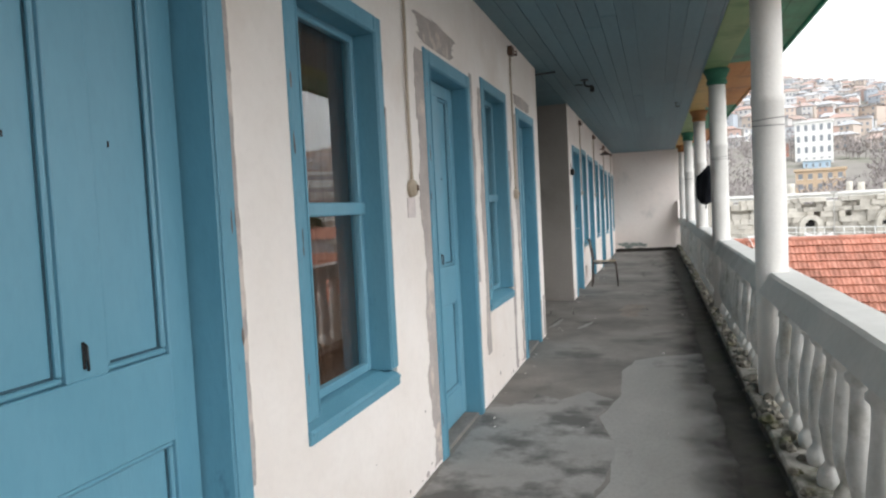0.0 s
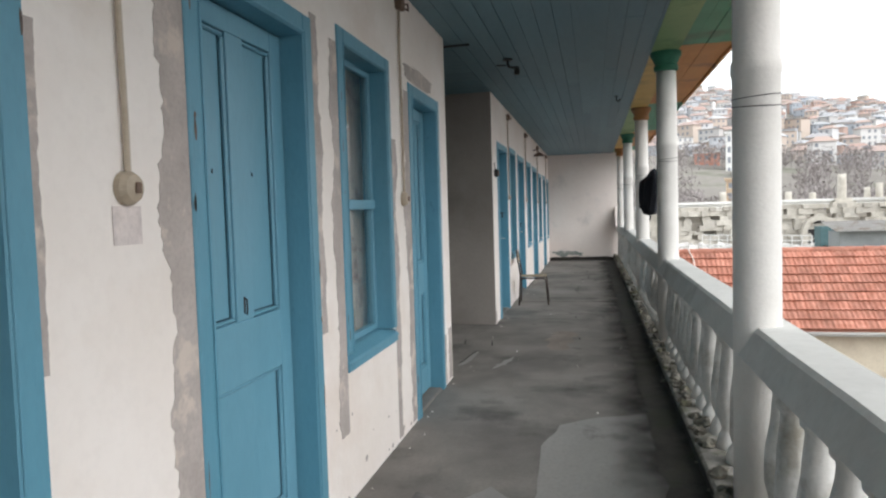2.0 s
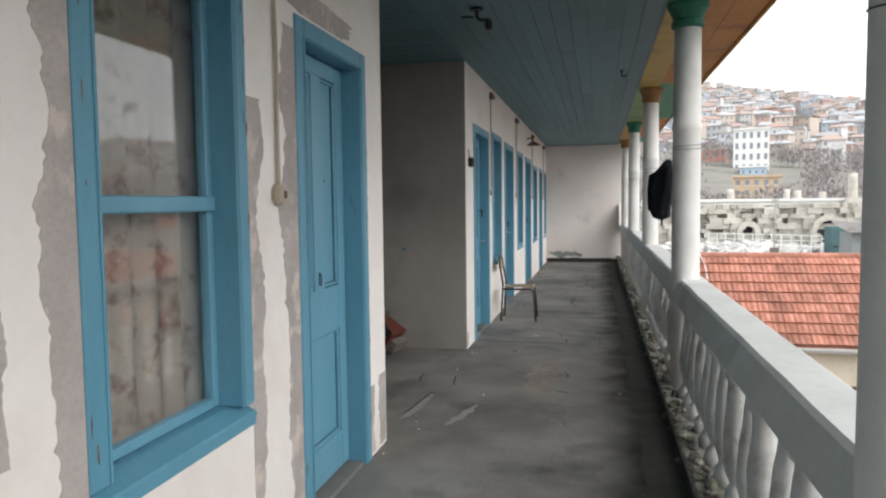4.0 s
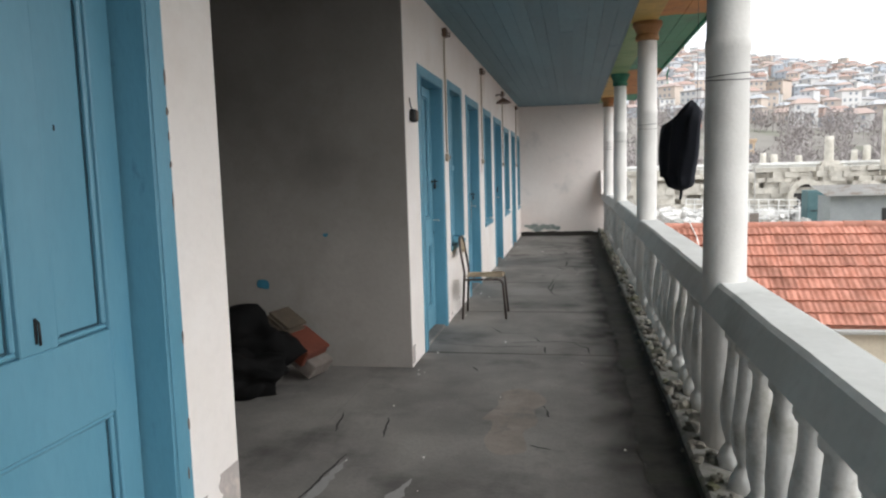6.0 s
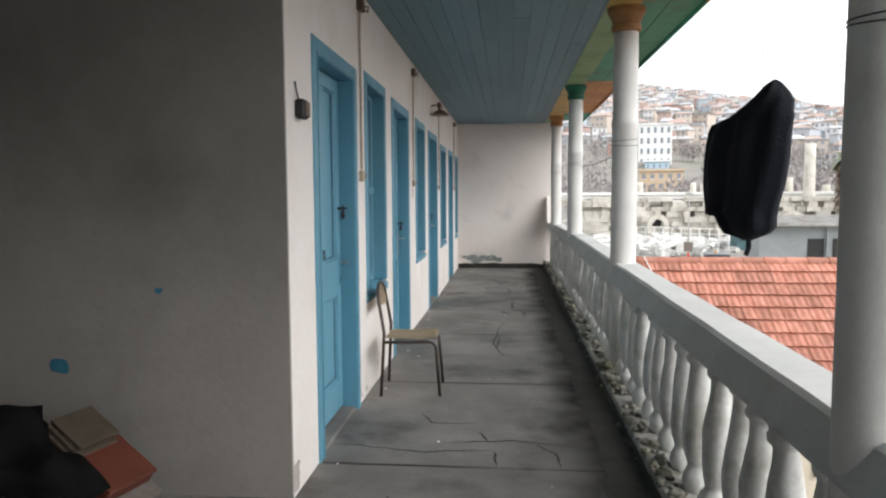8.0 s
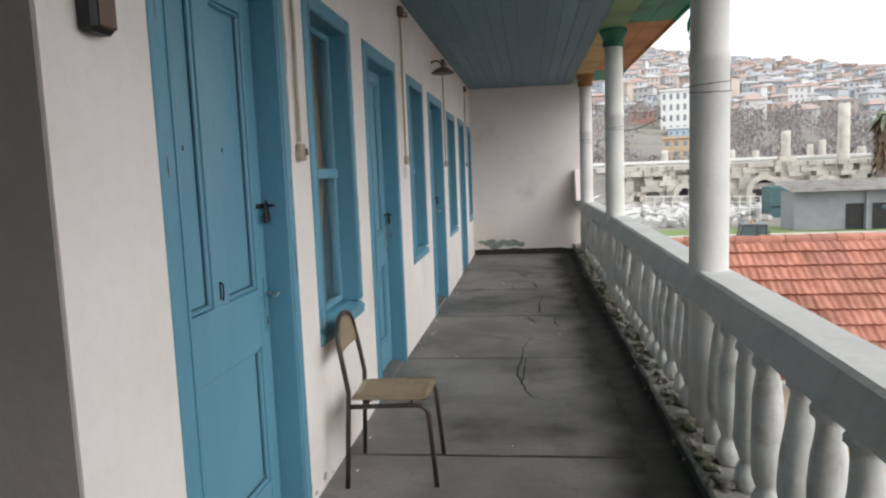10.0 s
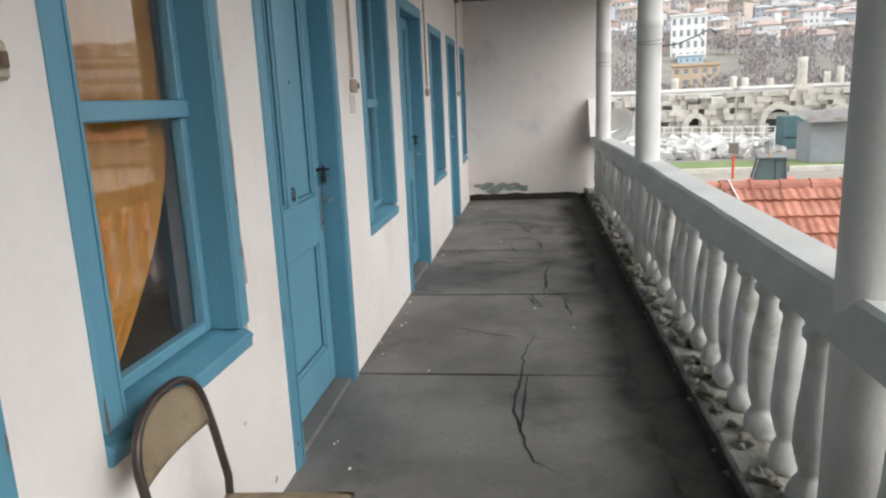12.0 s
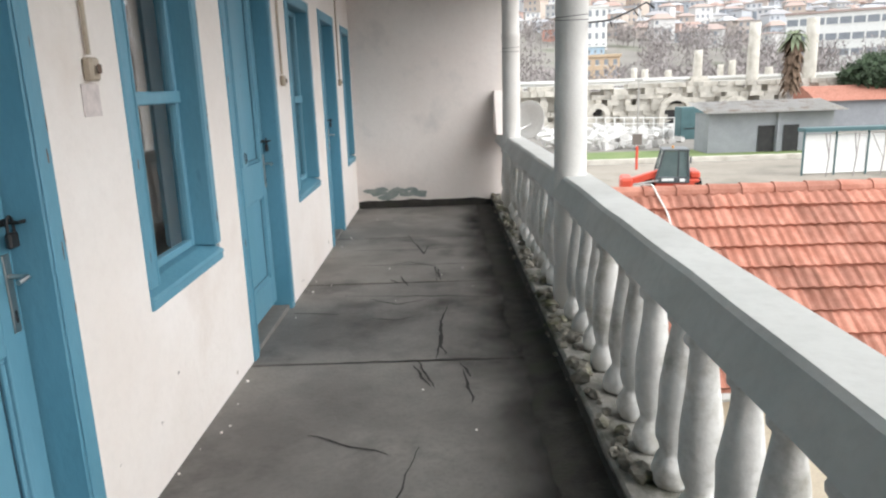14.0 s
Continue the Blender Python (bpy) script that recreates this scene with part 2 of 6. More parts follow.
LAWN = mat("short_grass", (0.13, 0.19, 0.06), (0.19, 0.24, 0.09), 0.5, 5, 0.95, 0.0)
# hillside walls, roofs and panes: distance haze painted in by paling and greying
HOUSES = palette("hazed_house_walls", [(0.50, 0.49, 0.48), (0.60, 0.60, 0.61), (0.48, 0.42, 0.38), (0.54, 0.46, 0.40), (0.44, 0.48, 0.53), (0.63, 0.62, 0.61), (0.50, 0.36, 0.31), (0.52, 0.54, 0.57)])
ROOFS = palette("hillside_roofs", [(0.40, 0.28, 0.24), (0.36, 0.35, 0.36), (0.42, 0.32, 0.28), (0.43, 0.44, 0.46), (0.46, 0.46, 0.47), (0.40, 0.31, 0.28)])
DARKWIN = mat("haze_paled_panes", (0.20, 0.22, 0.25), (0.28, 0.30, 0.33), 0.5, 4, 0.3, 0.0)


def glass_mat(name, tint, rough=0.0):
    m = bpy.data.materials.new(name)
    m.use_nodes = True
    b = m.node_tree.nodes["Principled BSDF"]
    b.inputs["Base Color"].default_value = (*tint, 1)
    b.inputs["Transmission Weight"].default_value, b.inputs["Roughness"].default_value, b.inputs["IOR"].default_value = 1.0, rough, 1.5
    return m


GLASS = glass_mat("window_glass", (0.97, 0.98, 0.98), 0.01)
CABGLASS = mat("tinted_cab_glass", (0.20, 0.27, 0.27), (0.26, 0.33, 0.33), 1, 8, 0.1, 0.0)


# ---- mesh helpers ----
def link(name, bm, material, parent=None, label="", smooth=False):
    me = bpy.data.meshes.new(name)
    if smooth:
        for f in bm.faces:
            f.smooth = True
    bm.to_mesh(me)
    bm.free()
    me.materials.append(material)
    ob = new(name, me)
    if parent:
        ob.parent = parent
    if label:
        ob["label"] = label
    return ob


def part(name, bm, material, parent, label="", smooth=False):
    return link(name, bm, material, parent, label, smooth)


def holder(name, x=0.0, y=0.0, z=0.0, label="", category="", group="", kind=""):
    ob = new(name)
    ob.location = (x, y, z)
    return tagged(ob, label, category, group, kind)


def box(bm, x0, x1, y0, y1, z0, z1, bevel=0.0, m=None):
    vs = [bm.verts.new((x, y, z)) for x in (x0, x1) for y in (y0, y1) for z in (z0, z1)]
    quads = ((0, 1, 3, 2), (4, 6, 7, 5), (0, 4, 5, 1), (2, 3, 7, 6), (0, 2, 6, 4), (1, 5, 7, 3))
    fs = [bm.faces.new([vs[i] for i in q]) for q in quads]
    if bevel:
        es = list({e for f in fs for e in f.edges})
        out = bmesh.ops.bevel(bm, geom=es, offset=bevel, segments=1, affect='EDGES', profile=0.7)
        vs = list({v for f in out["faces"] for v in f.verts} | {v for v in vs if v.is_valid})
    if m:
        bmesh.ops.transform(bm, matrix=m, verts=[v for v in vs if v.is_valid])
    return vs


def boxes(*rows, bevel=0.0):
    bm = bmesh.new()
    for r in rows:
        box(bm, *r, bevel=bevel)
    return bm


def lathe(profile, seg=16, wob=0.0, seed=0):
    """A turned solid about z from rows of (radius, height)."""
    bm = bmesh.new()
    rings = []
    for r, z in profile:
        ring = []
        for i in range(seg):
            a = 2 * math.pi * i / seg
            k = r * (1 + wob * noise.noise(Vector((math.cos(a) * 2 + seed, math.sin(a) * 2, z * 9))))
            ring.append(bm.verts.new((k * math.cos(a), k * math.sin(a), z)))
        rings.append(ring)
    for a, b in zip(rings, rings[1:]):
        for i in range(seg):
            bm.faces.new((a[i], a[(i + 1) % seg], b[(i + 1) % seg], b[i]))
    bm.faces.new(rings[0][::-1])
    bm.faces.new(rings[-1])
    return bm


def tube(bm, pts, r, seg=8):
    pts = [Vector(p) for p in pts]
    rings = []
    for i, p in enumerate(pts):
        d = (pts[min(i + 1, len(pts) - 1)] - pts[max(i - 1, 0)]).normalized()
        u = d.orthogonal().normalized() if i == 0 else (u - d * u.dot(d)).normalized()
        v = d.cross(u)
        rings.append([bm.verts.new(p + r * (math.cos(2 * math.pi * k / seg) * u + math.sin(2 * math.pi * k / seg) * v)) for k in range(seg)])
    for a, b in zip(rings, rings[1:]):
        for k in range(seg):
            bm.faces.new((a[k], a[(k + 1) % seg], b[(k + 1) % seg], b[k]))
    bm.faces.new(rings[0][::-1])
    bm.faces.new(rings[-1])
    return bm


def arc(a, b, c, n=6):
    """A rounded corner from a to c by way of b."""
    a, b, c = Vector(a), Vector(b), Vector(c)
    return [(1 - t) ** 2 * a + 2 * t * (1 - t) * b + t * t * c for t in [i / n for i in range(n + 1)]]


def rough_block(bm, sx, sy, sz, m, jag, seed):
    vs = box(bm, -sx / 2, sx / 2, -sy / 2, sy / 2, -sz / 2, sz / 2)
    rnd = random.Random(seed)
    for v in vs:
        v.co += Vector([rnd.uniform(-jag, jag) * s for s in (sx, sy, sz)])
        v.co = m @ v.co


def lump(bm, centre, size, seed, sub=2, rough=0.25, freq=1.6):
    out = bmesh.ops.create_icosphere(bm, subdivisions=sub, radius=1.0)
    for v in out["verts"]:
        k = 1 + rough * noise.noise(v.co * freq + Vector((seed * 3.7, seed, 0)))
        v.co = Vector([c * s * k for c, s in zip(v.co, size)]) + Vector(centre)
    return out["verts"]


# ---- the gallery's structure ----
W = -0.85            # face of the wall with doors
WT = 0.25            # its thickness
CEIL_Z = 2.89
FAR = 19.74
BACK = -6.0
DOORS = [(-0.87, 0.10), (1.975, 2.965), (4.63, 5.56), (9.09, 10.16), (11.61, 12.67), (14.45, 15.58), (17.50, 18.42)]
DOOR_TOP = [2.31, 2.31, 2.32, 2.33, 2.34, 2.31, 2.25]
WINDOWS = [(0.465, 1.35, 0.60, 2.30), (3.29, 4.175, 0.65, 2.37), (10.44, 11.29, 0.68, 2.37), (13.20, 14.07, 0.695, 2.33),
           (16.05, 17.0, 0.65, 2.24), (18.98, 19.66, 0.60, 2.22)]


def pierced(y0, y1, holes):
    """A wall along y with holes (y0, y1, z0, z1), made of piers, aprons and lintels."""
    bm, y = bmesh.new(), y0
    for a, b, z0, z1 in sorted(holes):
        box(bm, W - WT, W, y, a, -0.2, CEIL_Z + 0.1)
        if z0 > 0:
            box(bm, W - WT, W, a, b, -0.2, z0)
        box(bm, W - WT, W, a, b, z1, CEIL_Z + 0.1)
        y = b
    box(bm, W - WT, W, y, y1, -0.2, CEIL_Z + 0.1)
    return bm


def structure(name, bm, material, label, smooth=False):
    return tagged(link(name, bm, material, None, "", smooth), label, name.split("_")[0], kind="structure")


holes = [(a, b, 0.0, t) for (a, b), t in zip(DOORS, DOOR_TOP)] + WINDOWS
A_END, B_START = 5.87, 8.65
wall_a = structure("wall_west_1", pierced(BACK, A_END, [h for h in holes if h[0] < 6]), WALL, "cream limewashed plaster wall with doors and windows")
wall_b = structure("wall_west_2", pierced(B_START, FAR, [h for h in holes if h[0] > 6]), WALL, "cream limewashed plaster wall with doors and windows")
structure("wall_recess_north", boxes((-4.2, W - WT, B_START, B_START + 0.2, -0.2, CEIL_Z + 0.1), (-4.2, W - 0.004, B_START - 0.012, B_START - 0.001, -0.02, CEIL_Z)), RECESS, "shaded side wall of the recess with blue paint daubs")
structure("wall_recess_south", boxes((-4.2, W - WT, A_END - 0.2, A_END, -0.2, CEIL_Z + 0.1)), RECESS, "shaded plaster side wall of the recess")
structure("wall_recess_back", boxes((-4.4, -4.2, A_END - 0.2, B_START + 0.2, -0.2, CEIL_Z + 0.1)), RECESS, "plaster back wall of the recess, shade put in its colour")
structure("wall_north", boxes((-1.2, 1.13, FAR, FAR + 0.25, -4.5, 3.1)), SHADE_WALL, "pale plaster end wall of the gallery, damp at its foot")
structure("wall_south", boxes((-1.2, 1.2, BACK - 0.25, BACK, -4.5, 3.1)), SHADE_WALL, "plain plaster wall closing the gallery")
# dark rooms behind the doors and windows
structure("wall_rooms_back", boxes((-4.4, -4.2, BACK, A_END - 0.2, -0.2, 2.95), (-4.4, -4.2, B_START + 0.2, FAR, -0.2, 2.95)), ROOM, "plain back wall of the rooms")
bm = bmesh.new()
for y in (1.70, 3.2, 4.5, 10.33, 11.45, 12.9, 14.3, 15.85, 17.3, 18.7):
    box(bm, -4.2, W - WT, y - 0.04, y + 0.04, -0.2, 2.95)
structure("wall_partitions", bm, ROOM, "plain partition walls between the rooms")
structure("floor_rooms", boxes((-4.2, W - WT, BACK, A_END - 0.2, -0.2, -0.02), (-4.2, W - WT, B_START + 0.2, FAR, -0.2, -0.02)), ROOM, "plain floor of the rooms")
structure("wall_below", boxes((-4.4, 1.1, BACK, FAR, -4.5, -0.2)), CREAM, "rendered storey below the gallery")
structure("roof_slab", boxes((-4.6, 1.74, BACK - 0.3, FAR + 0.3, 3.06, 3.25)), SHEET, "roof over the gallery")

def floor_z(y):
    """The floor sinks a little towards the far end."""
    return float(np.interp(y, [12.68, 14.38, 16.10, FAR], [0.0, -0.026, -0.048, -0.05]))


def sink(bm):
    for v in bm.verts:
        v.co.z += floor_z(v.co.y)
    return bm


# floor: separate slabs with open joints
JOINTS = [BACK, 9.10, 10.78, 12.68, 14.38, 16.10, 17.85, FAR]
floor = holder("floor", 0, 0, 0, "grey worn concrete gallery floor, cracked and stained", "floor", kind="structure")
part("bedding", boxes((-4.2, 1.2, BACK, FAR, -0.25, -0.13)), CRACK, floor)
for a, b in zip(JOINTS, JOINTS[1:]):
    bm = bmesh.new()
    box(bm, W - WT, 0.90, a + 0.009, b - 0.009, -0.07, 0.0, bevel=0.004)
    part("slab", sink(bm), CONCRETE, floor)
part("slab", boxes((-4.2, W - WT, A_END, B_START, -0.06, 0.0)), CONCRETE, floor)

# ceiling boards
bm = bmesh.new()
rnd = random.Random(4)
x = W
while x < 0.92:
    x1 = min(x + 0.135, 0.93)
    y = BACK - rnd.uniform(0, 3)
    while y < FAR:
        y1 = min(y + 3.9, FAR)
        box(bm, x + 0.0018, x1 - 0.0018, max(y, BACK) + 0.002, y1 - 0.002, CEIL_Z + rnd.uniform(0, 0.004), CEIL_Z + 0.02)
        y = y1
    x = x1
y = A_END
while y < B_START - 0.01:
    box(bm, -4.2, W - 0.003, y + 0.003, min(y + 0.135, B_START) - 0.003, CEIL_Z + rnd.uniform(0, 0.004), CEIL_Z + 0.02)
    y += 0.135
box(bm, -4.2, 0.93, BACK, FAR, CEIL_Z + 0.02, CEIL_Z + 0.1)
structure("ceiling", bm, CEIL, "blue-grey painted board ceiling")

# columns, beam and eaves
BAY = 3.86
COLUMNS = [3.30 - 2 * BAY, 3.30 - BAY, 3.30, 7.15, 11.06, 14.97, 18.65]
COLUMN_X = [1.06, 1.06, 1.06, 1.075, 1.10, 1.085, 1.08]
CX = 1.085           # line of the balusters


def rail_z(y):
    return float(np.interp(y, [-6, 3, 7, 11, 15, 18.6, 20], [0.905, 0.905, 0.912, 0.93, 0.945, 0.91, 0.91]))


for i, y in enumerate(COLUMNS):
    green = i % 2 == 1
    col = holder("column", COLUMN_X[i], y, 0, "round whitewashed column with a %s capital" % ("dark green" if green else "brown-orange"), "column", "gallery columns")
    prof = [(0.101, 0.05), (0.100, 0.9), (0.099, 1.6), (0.098, 1.985), (0.1025, 1.993), (0.1035, 2.02), (0.1025, 2.045), (0.097, 2.055), (0.095, 2.4), (0.093, 2.72)]
    part("shaft", lathe(prof, 28, 0.02, i), COLUMN, col, smooth=True)
    cap = lathe([(0.093, 2.72), (0.115, 2.735), (0.115, 2.77), (0.102, 2.785), (0.13, 2.85), (0.145, 2.87), (0.145, 2.905)], 20)
    part("capital", cap, DKGREEN if green else BROWN, col, smooth=False)
    ring = bmesh.new()
    for k in range(2):
        zz = 1.86 + 0.03 * k + 0.01 * math.sin(i * 3 + k)
        tube(ring, [(0.1005 * math.cos(a), 0.1005 * math.sin(a), zz + 0.01 * math.sin(a + k)) for a in [j * 2 * math.pi / 20 for j in range(21)]], 0.002, 5)
    part("wire_tie", ring, BLACKMETAL, col, "rusty wire wound round the shaft")

eaves = holder("eaves", 1.3, 7, 2.9, "painted board eaves over the columns, orange and green by turns", "eaves", kind="structure")
eaves.location = (0, 0, 0)
edges = COLUMNS + [FAR + 0.3]
edges[0] = BACK
for i, (a, b) in enumerate(zip(edges, edges[1:])):
    warm = i % 2 == 1
    bm = bmesh.new()
    box(bm, 0.932, 1.19, a + 0.002, b - 0.002, 2.905, 3.05, bevel=0.006)
    part("beam", bm, OCHRE if warm else OLIVE, eaves)
    bm = bmesh.new()
    for k in range(4):
        x0 = 1.192 + k * 0.125
        box(bm, x0 + 0.002, x0 + 0.123, a + 0.002, b - 0.002, 2.962 + 0.003 * (k % 2), 2.985)
    part("soffit", bm, ORANGE if warm else GREEN, eaves)
    bm = bmesh.new()
    box(bm, 1.695, 1.72, a + 0.002, b - 0.002, 2.935, 3.055, bevel=0.004)
    part("fascia", bm, ORANGE if warm else GREEN, eaves)

# balustrade
balustrade = holder("balustrade", 0, 0, 0, "whitewashed cast-stone balustrade with a broad weathered rail", "balustrade", kind="structure")
bm = bmesh.new()
ys = [BACK + i * 0.1 for i in range(int((FAR - BACK) / 0.1) + 1)] + [FAR]
prev = None
for y in ys:
    z = rail_z(y)
    w = 0.004 * noise.noise(Vector((y * 1.7, 0, 0)))
    sect = [(0.968 + w, z - 0.128), (1.024 + 2 * w, z - 0.016), (1.040 + 2 * w, z + 0.003 * noise.noise(Vector((y * 3, 2, 0)))), (1.204, z + 0.004 * noise.noise(Vector((y * 2, 5, 0)))), (1.226 - w, z - 0.014), (1.226, z - 0.125)]
    ring = [bm.verts.new((px, y, pz)) for px, pz in sect]
    if prev:
        for k in range(6):
            bm.faces.new((prev[k], prev[(k + 1) % 6], ring[(k + 1) % 6], ring[k]))
    else:
        bm.faces.new(ring)
    prev = ring
bm.faces.new(prev[::-1])
bmesh.ops.recalc_face_normals(bm, faces=bm.faces)
part("rail", bm, RAIL, balustrade, "pale grey weathered parapet rail")
bm = bmesh.new()
box(bm, 0.905, 1.20, BACK, FAR, -0.2, 0.088, bevel=0.012)
part("plinth", bm, PLINTH, balustrade, "weathered pale stone plinth")
bm = bmesh.new()
prev = None
for i in range(500):
    y = BACK + 0.01 + i * (FAR - BACK - 0.02) / 499
    zt = 0.066 + 0.018 * noise.noise(Vector((y * 3, 11, 0))) + 0.008 * noise.noise(Vector((y * 13, 11, 0)))
    row = [bm.verts.new((0.9005, y, floor_z(y))), bm.verts.new((0.9005, y, zt))]
    if prev:
        bm.faces.new((prev[0], row[0], row[1], prev[1]))
    prev = row
part("grime_band", bm, GRIME, balustrade, "black grime on the face of the plinth")

PROFILE = [(0.066, 0.080), (0.072, 0.10), (0.074, 0.135), (0.066, 0.170), (0.050, 0.198), (0.046, 0.212), (0.050, 0.226), (0.060, 0.262), (0.067, 0.31), (0.068, 0.37), (0.063, 0.46), (0.054, 0.56),
           (0.046, 0.63), (0.041, 0.675), (0.043, 0.690), (0.056, 0.705), (0.057, 0.725), (0.048, 0.738), (0.056, 0.76), (0.060, 0.83)]
shapes = []
for s in range(6):
    b = lathe([(r * (1 + 0.05 * math.sin(s * 5 + z * 20)), z) for r, z in PROFILE], 16, 0.16, s * 3.1)
    me = bpy.data.meshes.new("baluster")
    for f in b.faces:
        f.smooth = True
    b.to_mesh(me)
    b.free()
    me.materials.append(BALUSTER)
    shapes.append(me)
rnd = random.Random(9)
spots = []
for a, b in zip(COLUMNS, COLUMNS[1:]):
    spots += [a + (b - a) * (k + 1) / 15 for k in range(14)]
spots += [18.95, 19.22, 19.49]
for y in spots:
    ob = new("baluster", rnd.choice(shapes))
    ob.parent = balustrade
    ob.location = (CX + rnd.uniform(-0.008, 0.008), y + rnd.uniform(-0.012, 0.012), rail_z(y) - 0.925)
    ob.rotation_euler = (rnd.uniform(-0.03, 0.03), rnd.uniform(-0.03, 0.03), rnd.uniform(0, 6.3))

# dirt and rubble along the foot of the balustrade, its shade painted into the dirt
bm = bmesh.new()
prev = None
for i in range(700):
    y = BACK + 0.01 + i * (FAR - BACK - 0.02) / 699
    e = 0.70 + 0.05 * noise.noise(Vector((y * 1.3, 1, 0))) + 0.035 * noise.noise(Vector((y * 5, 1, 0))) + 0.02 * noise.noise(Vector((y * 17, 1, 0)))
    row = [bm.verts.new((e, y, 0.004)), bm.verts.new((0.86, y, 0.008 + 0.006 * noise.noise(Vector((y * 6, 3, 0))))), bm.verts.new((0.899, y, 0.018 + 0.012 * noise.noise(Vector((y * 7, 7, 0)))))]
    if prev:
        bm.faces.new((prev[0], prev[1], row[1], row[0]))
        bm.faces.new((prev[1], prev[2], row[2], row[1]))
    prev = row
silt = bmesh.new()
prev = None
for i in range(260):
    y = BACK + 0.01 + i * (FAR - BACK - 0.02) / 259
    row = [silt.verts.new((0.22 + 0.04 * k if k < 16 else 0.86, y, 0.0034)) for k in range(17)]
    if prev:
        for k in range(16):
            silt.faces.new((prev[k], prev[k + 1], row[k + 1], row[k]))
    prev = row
tagged(link("silt_film", sink(silt), SILT_SHADE), "thin blotchy film of silt and painted shade on the floor", "dirt", kind="stuff")
tagged(link("gutter_dirt", sink(bm), GRIME, None, smooth=True), "black damp dirt with painted shade along the foot of the balustrade", "dirt", kind="stuff")
bm = bmesh.new()
rnd = random.Random(21)
for i in range(430):
    y = rnd.uniform(-1.0, 9.2) if i < 190 else rnd.uniform(8.5, FAR - 0.1)
    s = rnd.uniform(0.012, 0.030) if i % 4 else rnd.uniform(0.028, 0.045)
    if i % 7 == 0:
        s *= 0.5
        xx, zz = rnd.uniform(0.885, 0.90), 0.02 + s * 0.6
    else:
        xx, zz = rnd.uniform(0.92, 1.0), 0.088 + s * 0.5
    lump(bm, (xx, y, zz), (s, s * rnd.uniform(0.8, 1.5), s * 0.8), i, 2, 0.6, 1.8)
tagged(link("rubble", bm, RUBBLE), "broken mossy stone rubble heaped against the balustrade", "rubble", kind="stuff")


